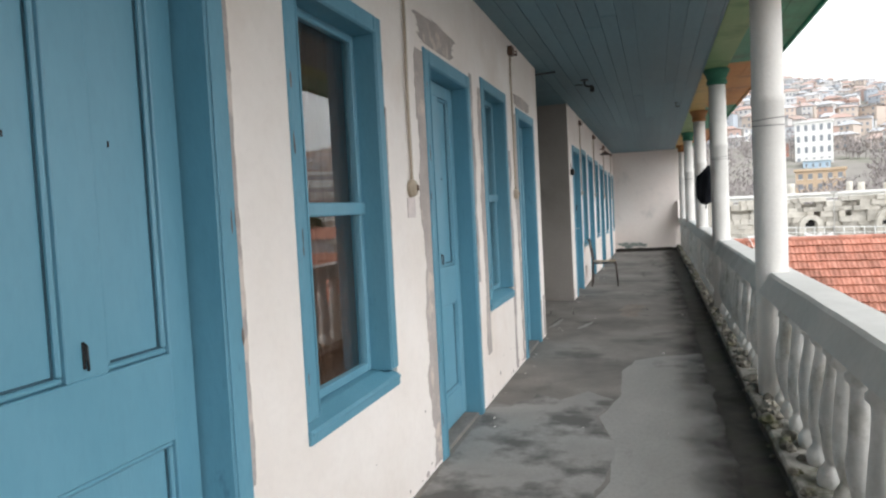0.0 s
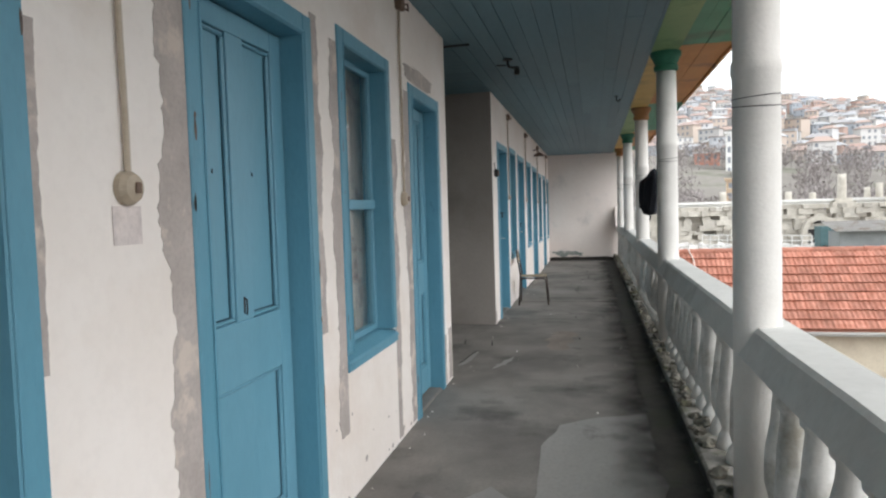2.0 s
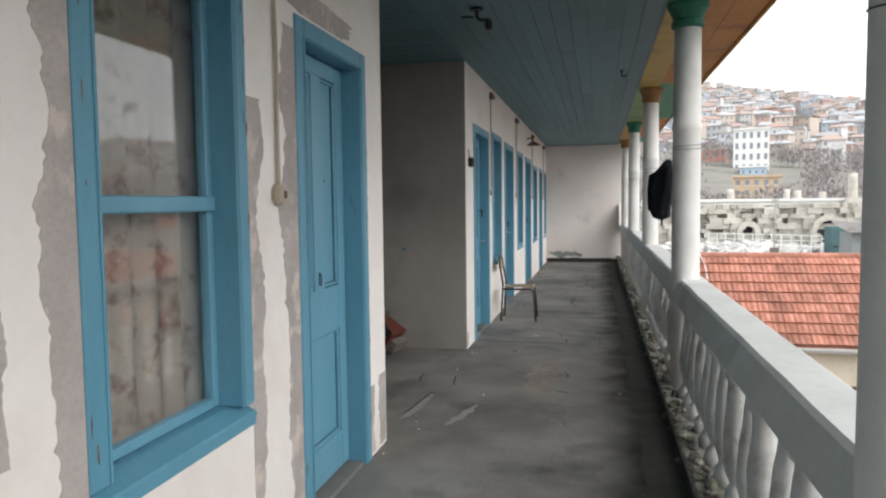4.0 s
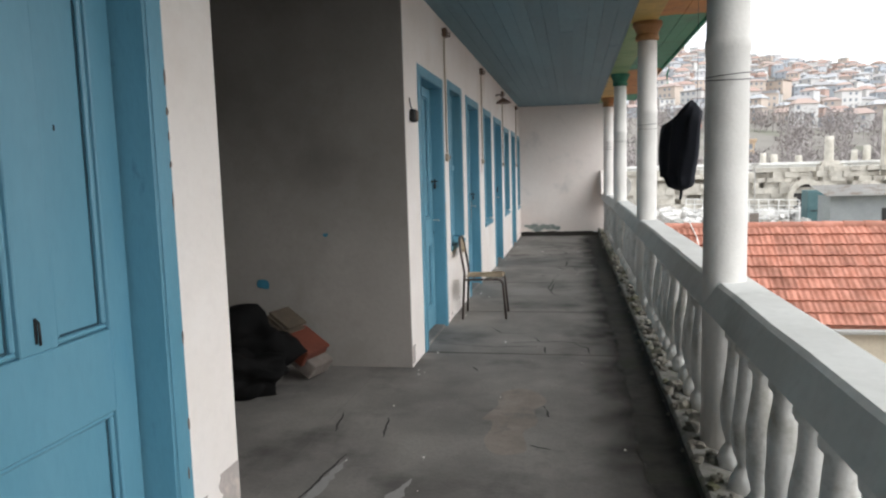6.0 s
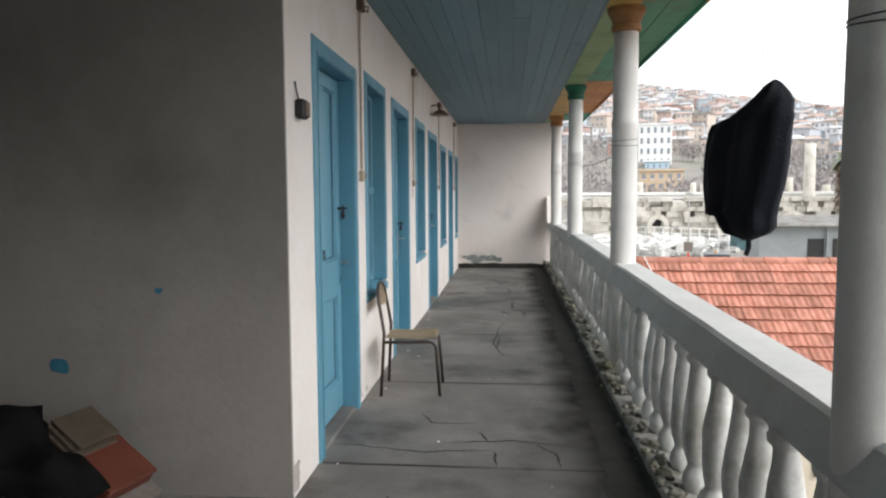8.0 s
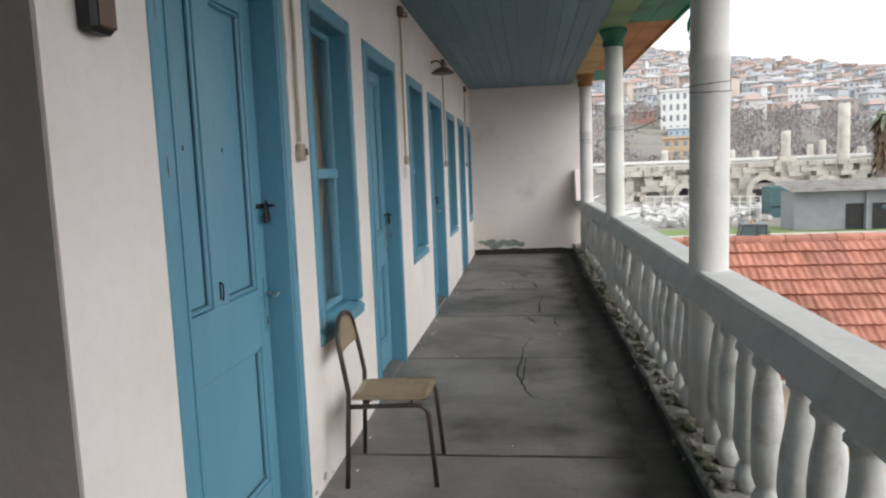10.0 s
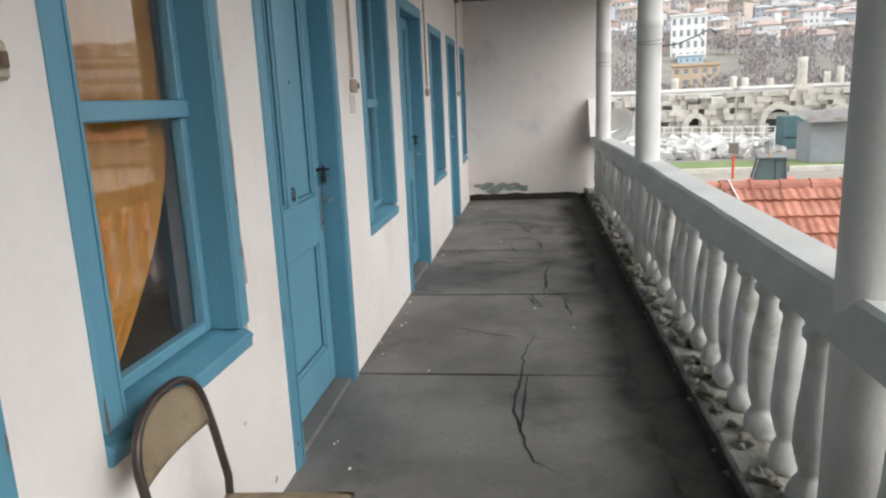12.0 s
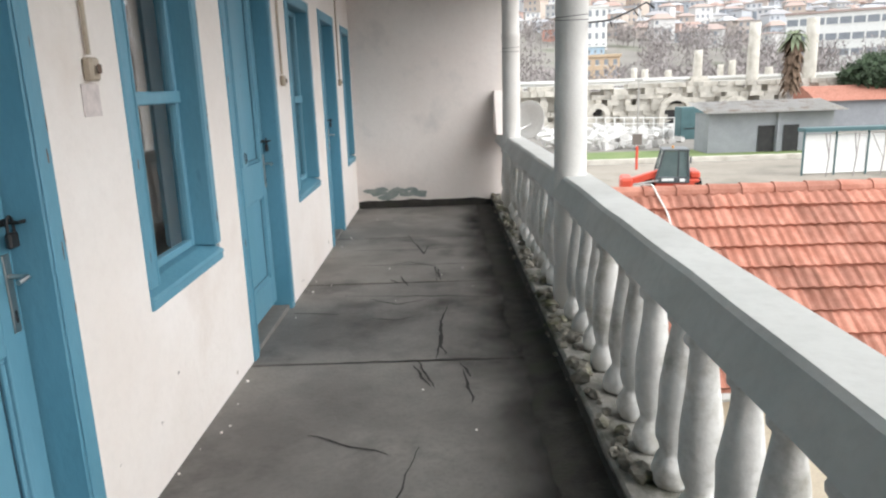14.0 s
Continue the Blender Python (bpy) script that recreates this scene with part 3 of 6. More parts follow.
# ---- doors and windows ----
def door(n, y0, y1, top, handle=True, lock_z=1.31):
    d = holder("door_%d" % n, W, y0, 0, "closed blue-painted panelled wooden door in a blue frame", "door", kind="structure")
    o = Matrix.Translation((-W, -y0, 0))

    def add(name, bm, material, parent=d, label=""):
        bmesh.ops.transform(bm, matrix=o, verts=bm.verts)
        return part(name, bm, material, parent, label)

    f = 0.092
    add("jamb", boxes((W - 0.17, W + 0.010, y0, y0 + f, -0.05, top), bevel=0.005), BLUE_WORN)
    add("jamb", boxes((W - 0.17, W + 0.010, y1 - f, y1, -0.05, top), bevel=0.005), BLUE_WORN)
    add("head", boxes((W - 0.17, W + 0.010, y0 + f, y1 - f, top - f, top), bevel=0.005), BLUE_WORN)
    add("threshold", boxes((W - 0.25, W - 0.01, y0 + f, y1 - f, -0.05, 0.018 + floor_z(y0)), bevel=0.006), CONCRETE)
    # a worn edge bead along the frame's face
    for q in ((y0 + f - 0.018, y0 + f - 0.006, 0.0, top - f + 0.018), (y1 - f + 0.006, y1 - f + 0.018, 0.0, top - f + 0.018), (y0 + f - 0.006, y1 - f + 0.006, top - f + 0.006, top - f + 0.018)):
        add("bead", boxes((W + 0.0102, W + 0.016, *q), bevel=0.002), BLUE_WORN)
    a, b, t = y0 + f + 0.007, y1 - f - 0.009, top - f - 0.007
    back, face = W - 0.140, W - 0.097
    s, mid, h = 0.098, (y0 + y1) / 2, 0.064
    up, upt, low = 1.05, t - 0.085, 0.81
    rails = [(a, a + s, 0.03, t), (b - s, b, 0.03, t), (mid - h, mid + h, up, upt), (a + s, b - s, upt, t), (a + s, b - s, low, up), (a + s, b - s, 0.03, 0.23)]
    bm = bmesh.new()
    for ya, yb, za, zb in rails:
        box(bm, back, face, ya, yb, za, zb, bevel=0.003)
    leaf = add("leaf", bm, BLUE)
    add("dark_gap", boxes((W - 0.165, W - 0.150, y0 + f, y1 - f, 0.02, top - f)), DARK)
    for ya, yb, za, zb in ((a + s, b - s, 0.23, low), (a + s, mid - h, up, upt), (mid + h, b - s, up, upt)):
        bm = bmesh.new()
        box(bm, back + 0.006, face - 0.024, ya + 0.002, yb - 0.002, za + 0.002, zb - 0.002)
        for q in ((ya + 0.002, yb - 0.002, za + 0.002, za + 0.017), (ya + 0.002, yb - 0.002, zb - 0.017, zb - 0.002), (ya + 0.002, ya + 0.017, za + 0.017, zb - 0.017), (yb - 0.017, yb - 0.002, za + 0.017, zb - 0.017)):
            box(bm, face - 0.024, face - 0.007, *q, bevel=0.005)
        pan = add("panel", bm, BLUE, leaf)
        # dark lines in the groove inside the moulding
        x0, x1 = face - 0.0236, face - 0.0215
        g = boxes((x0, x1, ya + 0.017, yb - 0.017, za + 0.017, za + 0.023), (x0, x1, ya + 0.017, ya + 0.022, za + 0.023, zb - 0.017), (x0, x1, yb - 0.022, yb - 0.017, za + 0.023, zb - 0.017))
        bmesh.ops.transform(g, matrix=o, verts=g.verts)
        part("groove_dirt", g, BLUE_GROOVE, pan, "dark line in the panel's groove")
    if handle:
        hy = b - 0.035
        bm = boxes((face, face + 0.006, hy - 0.016, hy + 0.016, 0.86, 1.09), bevel=0.002)
        plate = add("lock_plate", bm, STEEL if n > 4 else BLUE_WORN, leaf, "worn painted lock plate")
        g = boxes((face + 0.0062, face + 0.008, hy - 0.004, hy + 0.004, 0.89, 0.925))
        bmesh.ops.transform(g, matrix=o, verts=g.verts)
        part("keyhole", g, DARK, plate)
        bm = tube(bmesh.new(), [(face, hy, 1.025), (face + 0.045, hy, 1.025), *arc((face + 0.05, hy, 1.025), (face + 0.062, hy, 1.025), (face + 0.064, hy - 0.015, 1.025)), (face + 0.066, hy - 0.06, 1.022)], 0.0075)
        add("handle", bm, STEEL, leaf, "bare metal lever handle")
        bm = boxes((face, face + 0.012, hy - 0.030, hy + 0.03, lock_z + 0.008, lock_z + 0.028), bevel=0.003)
        tube(bm, [(face + 0.012, hy + 0.01, lock_z + 0.018), (face + 0.05, hy + 0.012, lock_z + 0.018), (face + 0.05, hy + 0.040, lock_z + 0.018)], 0.006, 6)
        box(bm, face + 0.022, face + 0.040, hy - 0.020, hy + 0.024, lock_z - 0.052, lock_z - 0.008, bevel=0.005)
        tube(bm, [(face + 0.031, hy - 0.012, lock_z - 0.01), *arc((face + 0.031, hy - 0.012, lock_z + 0.02), (face + 0.031, hy + 0.003, lock_z + 0.055), (face + 0.031, hy + 0.017, lock_z + 0.02)), (face + 0.031, hy + 0.017, lock_z - 0.01)], 0.0045, 6)
        add("padlock", bm, BLACKMETAL, leaf, "black iron hasp and padlock")
    hk_y, hk_z = mid - 0.012, 1.075
    bm = boxes((face, face + 0.004, hk_y - 0.005, hk_y + 0.005, hk_z, hk_z + 0.065), bevel=0.0015)
    tube(bm, [(face + 0.004, hk_y, hk_z + 0.06), (face + 0.012, hk_y, hk_z + 0.055), (face + 0.013, hk_y, hk_z + 0.02), (face + 0.006, hk_y + 0.008, hk_z - 0.004)], 0.0035, 6)
    add("hook", bm, BLACKMETAL, leaf, "small bent iron hook")
    bm = bmesh.new()
    for yy in (mid - 0.16, mid + 0.14):
        box(bm, face - 0.0245, face - 0.021, yy - 0.002, yy + 0.002, 1.605, 1.62)
    add("nail", bm, BLACKMETAL, leaf)
    return d


for i, ((a, b), t) in enumerate(zip(DOORS, DOOR_TOP)):
    door(i + 1, a, b, t, handle=i > 2, lock_z=1.37 if i == 3 else 1.16)


def window(n, y0, y1, z0, z1):
    d = holder("window_%d" % n, W, y0, z0, "blue-painted two-light wooden window, closed", "window", kind="structure")
    o = Matrix.Translation((-W, -y0, -z0))

    def add(name, bm, material, label=""):
        bmesh.ops.transform(bm, matrix=o, verts=bm.verts)
        return part(name, bm, material, d, label)

    f = 0.085
    add("window_frame", boxes((W - 0.16, W + 0.010, y0, y0 + f, z0 + 0.085, z1), (W - 0.16, W + 0.010, y1 - f, y1, z0 + 0.085, z1), (W - 0.16, W + 0.010, y0 + f, y1 - f, z1 - f, z1), bevel=0.005), BLUE_WORN)
    for q in ((y0 + f - 0.016, y0 + f - 0.005, z0 + 0.09, z1 - f + 0.016), (y1 - f + 0.005, y1 - f + 0.016, z0 + 0.09, z1 - f + 0.016), (y0 + f - 0.005, y1 - f + 0.005, z1 - f + 0.005, z1 - f + 0.016)):
        add("bead", boxes((W + 0.0102, W + 0.015, *q), bevel=0.002), BLUE_WORN)
    # the sill slopes outwards and is split along its front
    bm = bmesh.new()
    prof = [(W - 0.16, z0), (W + 0.014, z0), (W + 0.014, z0 + 0.052), (W - 0.06, z0 + 0.084), (W - 0.16, z0 + 0.09)]
    ends = [[bm.verts.new((px, yy, pz)) for px, pz in prof] for yy in (y0, y1)]
    bm.faces.new(ends[0])
    bm.faces.new(ends[1][::-1])
    for k in range(5):
        bm.faces.new((ends[0][(k + 1) % 5], ends[0][k], ends[1][k], ends[1][(k + 1) % 5]))
    bmesh.ops.recalc_face_normals(bm, faces=bm.faces)
    bmesh.ops.bevel(bm, geom=bm.edges[:], offset=0.004, segments=1, affect='EDGES')
    add("window_sill", bm, BLUE_WORN, "chipped sloping blue sill")
    add("sill_edge", boxes((W + 0.0142, W + 0.020, y0 + 0.004, y1 - 0.004, z0 + 0.034, z0 + 0.049), bevel=0.003), BLUE_WORN)
    a, b, za, zb = y0 + f, y1 - f, z0 + 0.09, z1 - f
    zm = z0 + 0.475 * (z1 - z0)
    x0, x1, s = W - 0.132, W - 0.092, 0.036
    add("sash", boxes((x0, x1, a, a + s, za, zm), (x0, x1, b - s, b, za, zm), (x0, x1, a + s, b - s, za, za + s), bevel=0.004), BLUE)
    add("sash", boxes((x0, x1, a, a + s, zm + 0.055, zb), (x0, x1, b - s, b, zm + 0.055, zb), (x0, x1, a + s, b - s, zb - s, zb), bevel=0.004), BLUE)
    add("meeting_rail", boxes((x0, x1 + 0.012, a, b, zm, zm + 0.055), bevel=0.005), BLUE)
    for q0, q1 in ((za + s, zm), (zm + 0.055, zb - s)):
        p = add("pane", boxes(((x0 + x1) / 2 - 0.002, (x0 + x1) / 2 + 0.002, a + s - 0.004, b - s + 0.004, q0 - 0.004, q1 + 0.004)), GLASS)
        p.visible_shadow = False
    return d


for i, w in enumerate(WINDOWS):
    window(i + 1, *w)


def curtain(y0, y1, z0, z1, material, label, gather=None, folds=9, name="curtain"):
    """Hanging cloth; gather(t) gives the share of the width kept at the share t of the drop."""
    bm, nu, nv = bmesh.new(), 60, 24
    grid = []
    for j in range(nv + 1):
        t = j / nv
        keep = gather(t) if gather else 1.0
        row = []
        for i in range(nu + 1):
            u = i / nu
            row.append(bm.verts.new((W - 0.185 - 0.016 * math.sin(u * folds * 6.28 + 0.6 * math.sin(t * 3)), y0 + (y1 - y0) * u * keep, z1 + (z0 - z1) * t)))
        grid.append(row)
    for j in range(nv):
        for i in range(nu):
            bm.faces.new((grid[j][i], grid[j][i + 1], grid[j + 1][i + 1], grid[j + 1][i]))
    bmesh.ops.solidify(bm, geom=bm.faces[:], thickness=0.003)
    return tagged(link(name, bm, material, None, smooth=True), label, "curtain")


curtain(0.50, 1.33, 0.62, 2.28, BROWN_CLOTH, "drawn brown cloth curtain behind dusty glass")
curtain(3.34, 4.15, 0.72, 2.33, LACE, "faded net curtain hanging behind glass", folds=6)
curtain(10.48, 11.22, 0.72, 2.34, ORANGE_CLOTH, "orange cloth curtain gathered to one side", gather=lambda t: 1.0 if t < 0.56 else 1.0 - 0.72 * ((t - 0.56) / 0.44) ** 1.7, folds=7)
curtain(13.24, 14.0, 0.75, 2.3, LACE, "patterned pale net curtain drawn aside", gather=lambda t: 0.75 - 0.5 * t, folds=6)
curtain(16.12, 17.0, 1.45, 2.2, LACE, "faded net curtain hanging behind glass", folds=6)


# ---- wear on the walls and the floor ----
def wall_patch(y0, y1, z0, z1, seed, ragged="l"):
    """Bare render on the wall with a ragged edge on the sides named."""
    bm, n = bmesh.new(), 110
    left, right = [], []
    for i in range(n + 1):
        z = z0 + (z1 - z0) * i / n
        k = noise.noise(Vector((z * 3.1, seed, 0))) + 0.5 * noise.noise(Vector((z * 9, seed, 2))) + 0.32 * noise.noise(Vector((z * 31, seed, 4))) + 0.2 * noise.noise(Vector((z * 70, seed, 6)))
        taper = min(1.0, 6 * (1 - i / n) + 0.25) if "t" in ragged else 1.0
        w = (y1 - y0) * taper
        left.append((y0 + ((y1 - y0) - w) + (0.45 * w * (k + 0.2) if "l" in ragged else 0), z))
        right.append((y0 + w - (0.45 * w * (k + 0.2) if "r" in ragged else 0), z))
    ring = left + right[::-1]
    lo = [bm.verts.new((W + 0.0005, y, z)) for y, z in ring]
    hi = [bm.verts.new((W + 0.0025, y, z)) for y, z in ring]
    m = len(ring)
    for i in range(n):
        bm.faces.new((hi[i], hi[m - 1 - i], hi[m - 2 - i], hi[i + 1]))
    for i in range(m):
        bm.faces.new((lo[i], lo[(i + 1) % m], hi[(i + 1) % m], hi[i]))
    bmesh.ops.recalc_face_normals(bm, faces=bm.faces)
    return part("bare_patch", bm, PATCH, wall_a if y0 < 6 else wall_b, "grey bare render where the limewash has gone")


for i, (a, b, c, d, e) in enumerate([(1.82, 1.973, 0.02, 2.28, "l"), (2.967, 3.05, 0.9, 2.34, "r"), (3.17, 3.288, 0.35, 2.28, "l"), (4.48, 4.628, 0.02, 2.25, "l"), (4.177, 4.29, 0.02, 1.9, "r"), (5.74, 5.868, 0.02, 0.45, "l"), (8.652, 8.74, 0.02, 0.16, "r"),
                                     (5.562, 5.66, 0.02, 0.42, "r"), (1.9, 2.6, 2.335, 2.50, "lrt"), (4.6, 5.3, 2.335, 2.45, "lrt"), (10.162, 10.20, 1.6, 2.3, "r"), (0.103, 0.13, 0.6, 2.2, "r"),
                                     (1.352, 1.38, 1.1, 1.9, "r"), (11.292, 11.32, 0.9, 2.1, "r")]):
    wall_patch(a, b, c, d, i * 1.9, e)

DAUB = mat("blue_paint_daub", (0.03, 0.16, 0.24), (0.05, 0.22, 0.32), 8, 60, 0.6, 0.1)
for i, (x, z, s) in enumerate(((-2.53, 0.715, 0.045), (-2.03, 0.64, 0.05), (-2.79, 0.71, 0.06), (-1.5, 1.02, 0.02))):
    bm = bmesh.new()
    ring = [bm.verts.new((x + s * (1 + 0.6 * noise.noise(Vector((a, i * 4, 0)))) * math.cos(a), B_START - 0.015, z + 0.8 * s * (1 + 0.6 * noise.noise(Vector((a, i * 4, 3)))) * math.sin(a))) for a in [k * 0.45 for k in range(14)]]
    bm.faces.new(ring)
    tagged(link("paint_daub", bm, DAUB), "small daub of blue paint on the recess wall", "paint mark", kind="structure")

# damp, flaking foot of the end wall
FLAKE = mat("flaked_damp_plaster", (0.20, 0.24, 0.23), (0.30, 0.32, 0.30), 14, 70, 0.95, 0.5)
bm = bmesh.new()
rnd = random.Random(3)
for i in range(16):
    cx, cz, s = rnd.uniform(-0.72, 0.1), rnd.uniform(0.09, 0.20), rnd.uniform(0.03, 0.085)
    ring = [bm.verts.new((cx + 1.5 * s * (1 + 0.5 * noise.noise(Vector((a, i * 3, 0)))) * math.cos(a), FAR - 0.003 - 0.0004 * i, cz + 0.5 * s * (1 + 0.7 * noise.noise(Vector((a, i * 3, 3)))) * math.sin(a))) for a in [k * 0.48 for k in range(13)]]
    bm.faces.new(ring)
tagged(link("flaked_plaster", bm, FLAKE), "grey-green flaked patches low on the end wall", "damp patch", kind="stuff")
bm = bmesh.new()
prev = None
for i in range(60):
    x = W + 0.01 + i * 1.77 / 59
    z = 0.05 + 0.025 * noise.noise(Vector((x * 4, 8, 0)))
    row = [bm.verts.new((x, FAR - 0.004, floor_z(FAR))), bm.verts.new((x, FAR - 0.004, max(0.02, z)))]
    if prev:
        bm.faces.new((prev[0], row[0], row[1], prev[1]))
    prev = row
tagged(link("skirting_tar", bm, GRIME), "black tarred strip at the foot of the end wall", "skirting", kind="structure")

# a pale screed patch on the nearer floor
bm = bmesh.new()
ring = []
pts = [(-0.25, -5.9), (0.76, -5.9), (0.78, 0.0), (0.80, 3.0), (0.82, 5.0), (0.45, 4.86), (0.12, 4.66), (0.02, 4.2), (0.06, 3.5), (-0.05, 2.9), (0.1, 2.2), (-0.02, 1.2), (-0.2, 0.2)]
for (xa, ya), (xb, yb) in zip(pts, pts[1:] + pts[:1]):
    for k in range(8):
        t = k / 8
        q = Vector((xa + (xb - xa) * t, ya + (yb - ya) * t, 0))
        ring.append(bm.verts.new(q + Vector((0.04 * noise.noise(q * 3), 0.05 * noise.noise(q * 3 + Vector((9, 0, 0))), 0.003))))
bm.faces.new(ring)
part("screed_patch", bm, SCREED, floor, "paler smooth screed over the old slab")
bm = bmesh.new()
ring = []
pts = [(-0.84, -5.9), (-0.26, -5.9), (-0.21, 0.2), (-0.03, 1.2), (0.09, 2.2), (-0.06, 2.9), (0.03, 3.35), (-0.2, 3.55), (-0.38, 3.3), (-0.55, 3.42), (-0.7, 3.1), (-0.84, 3.2)]
for (xa, ya), (xb, yb) in zip(pts, pts[1:] + pts[:1]):
    for k in range(12):
        t = k / 12
        q = Vector((xa + (xb - xa) * t, ya + (yb - ya) * t, 0))
        ring.append(bm.verts.new((max(-0.848, q.x + 0.05 * noise.noise(q * 5)), q.y + 0.07 * noise.noise(q * 5 + Vector((9, 0, 0))), 0.0022)))
bm.faces.new(ring)
part("screed_patch", bm, BLOTCHED, floor, "pale screed with dark worn-through blotches")

bm = bmesh.new()
ring = []
for k in range(60):
    a = 2 * math.pi * k / 60
    q = Vector((0.0 + 0.16 * math.cos(a), 7.62 + 0.55 * math.sin(a), 0))
    ring.append(bm.verts.new(q + Vector((0.11 * noise.noise(q * 4), 0.12 * noise.noise(q * 4 + Vector((5, 0, 0))), 0.0028))))
bm.faces.new(ring)
ROSY = mat("rosy_worn_screed", (0.20, 0.17, 0.145), (0.28, 0.24, 0.21), 4, 50, 0.8, 0.3, stain=(0.14, 0.13, 0.12), stain_scale=5)
part("screed_patch", bm, ROSY, floor, "rosy worn patch of old screed")

CRACKS = [
    [(-0.13, 18.03), (0.08, 17.07), (0.12, 17.44)], [(-0.25, 15.19), (-0.07, 15.13), (0.06, 15.19)], [(0.24, 15.08), (0.24, 14.66), (0.27, 14.47)],
    [(0.09, 14.31), (0.19, 14.01)], [(-0.18, 16.2), (-0.11, 16.1)], [(0.21, 16.52), (0.24, 16.15)], [(-0.36, 13.51), (0.02, 13.31)], [(0.15, 13.37), (0.08, 12.98), (0.08, 12.7), (0.04, 12.26), (0.08, 12.0), (0.14, 11.74), (0.26, 11.65)],
    [(-0.39, 10.0), (-0.3, 9.81), (-0.02, 9.81)], [(0.11, 9.34), (0.13, 9.13)], [(0.36, 9.47), (0.47, 9.3), (0.47, 9.13)],
]
CRACKS += [
    [(0.02, 9.65), (0.07, 9.49)], [(-0.06, 8.19), (0.04, 8.09), (0.15, 8.03), (0.18, 7.80)], [(-0.4, 8.7), (-0.34, 8.58)], [(0.11, 7.23), (0.23, 7.17)], [(-0.1, 16.31), (-0.02, 15.98)],
    [(0.37, 14.23), (0.40, 13.8)], [(-0.83, 7.0), (-0.9, 6.4)], [(-0.2, 9.45), (0.2, 9.52), (0.6, 9.44)], [(-0.5, 15.75), (0.3, 15.68), (0.7, 15.6)],
    [(-0.6, 17.3), (0.0, 17.25), (0.5, 17.36)], [(0.22, 14.40), (0.25, 14.75), (0.24, 15.08), (0.30, 15.46)], [(0.11, 14.36), (0.21, 14.0)], [(0.355, 14.33), (0.405, 14.12)], [(-0.29, 15.66), (-0.09, 15.5), (0.16, 15.61)],
    [(0.22, 16.08), (0.19, 16.6), (-0.04, 16.78), (-0.2, 16.7)], [(-0.57, 16.7), (-0.1, 16.68), (0.6, 16.66)], [(0.18, 7.80), (0.21, 7.66)], [(0.08, 11.97), (0.11, 12.66)], [(-0.83, 9.4), (-0.3, 9.3), (0.1, 9.36)],
    [(-0.82, 14.385), (-0.2, 14.38), (0.3, 14.385), (0.6, 14.38)], [(-0.75, 10.785), (0.0, 10.78), (0.82, 10.785)], [(-0.8, 16.105), (0.0, 16.10), (0.4, 16.10)], [(-0.83, 9.105), (0.06, 9.10)], [(-0.8, 12.685), (0.2, 12.68)], [(-0.8, 15.36), (-0.47, 15.30)], [(-1.05, 7.6), (-1.0, 7.3)], [(-0.75, 7.55), (-0.7, 7.25)],
]
for i, path in enumerate(CRACKS):
    bm = bmesh.new()
    fine = []
    for (xa, ya), (xb, yb) in zip(path, path[1:]):
        for k in range(7):
            t = k / 7
            q = Vector((xa + (xb - xa) * t, ya + (yb - ya) * t, 0))
            fine.append(q + Vector((0.018 * noise.noise(q * 11 + Vector((i, 0, 0))), 0.018 * noise.noise(q * 11 + Vector((0, i, 5))), 0)))
    fine.append(Vector((*path[-1], 0)))
    prev = None
    for k, q in enumerate(fine):
        d = (fine[min(k + 1, len(fine) - 1)] - fine[max(k - 1, 0)]).normalized()
        side = Vector((-d.y, d.x, 0)) * (0.0062 * math.sin(math.pi * (k + 0.6) / (len(fine) + 0.2)) * (1 + 0.7 * noise.noise(q * 23)) + 0.0012)
        row = [bm.verts.new(q + side + Vector((0, 0, 0.0025))), bm.verts.new(q - side + Vector((0, 0, 0.0025)))]
        if prev:
            bm.faces.new((prev[0], prev[1], row[1], row[0]))
        prev = row
    part("crack", sink(bm), CRACK, floor)
bm = bmesh.new()
rnd = random.Random(31)
for i in range(70):
    y = rnd.uniform(0, 19)
    s = rnd.uniform(0.003, 0.010)
    lump(bm, (rnd.uniform(-0.8, 0.75) if rnd.random() < 0.4 else rnd.gauss(-0.78, 0.05), y, s * 0.5), (s, s * 1.3, s * 0.6), i, 1, 0.4)
tagged(link("plaster_crumbs", sink(bm), WALL), "white plaster crumbs lying on the floor", "debris", kind="stuff")


# flaked paint on the door and window frames
BARE_WOOD = mat("bare_weathered_wood", (0.10, 0.085, 0.075), (0.20, 0.17, 0.15), 20, 90, 0.9, 0.3)
rnd = random.Random(77)
bm = bmesh.new()
for (y0, y1), top, low in [(d, t, 0.05) for d, t in zip(DOORS, DOOR_TOP)] + [((w[0], w[1]), w[3], w[2] + 0.1) for w in WINDOWS]:
    for i in range(11):
        edge = rnd.choice((y0 + rnd.choice((0.009, 0.028)), y1 - rnd.choice((0.009, 0.028)), y1 - 0.009))
        z, h, w = rnd.uniform(low, top - 0.1), rnd.uniform(0.008, 0.04) * (1.6 if rnd.random() < 0.2 else 1), rnd.uniform(0.002, 0.008)
        k = [(math.cos(a) * w * (1 + 0.5 * noise.noise(Vector((a, i, z)))), math.sin(a) * h * (1 + 0.6 * noise.noise(Vector((a, z, i))))) for a in [j * 0.7 for j in range(9)]]
        bm.faces.new([bm.verts.new((W + 0.0112, edge + a, z + c)) for a, c in k])
tagged(link("paint_chips", bm, BARE_WOOD), "dark chips where the blue paint has flaked off", "flaked paint", kind="stuff")

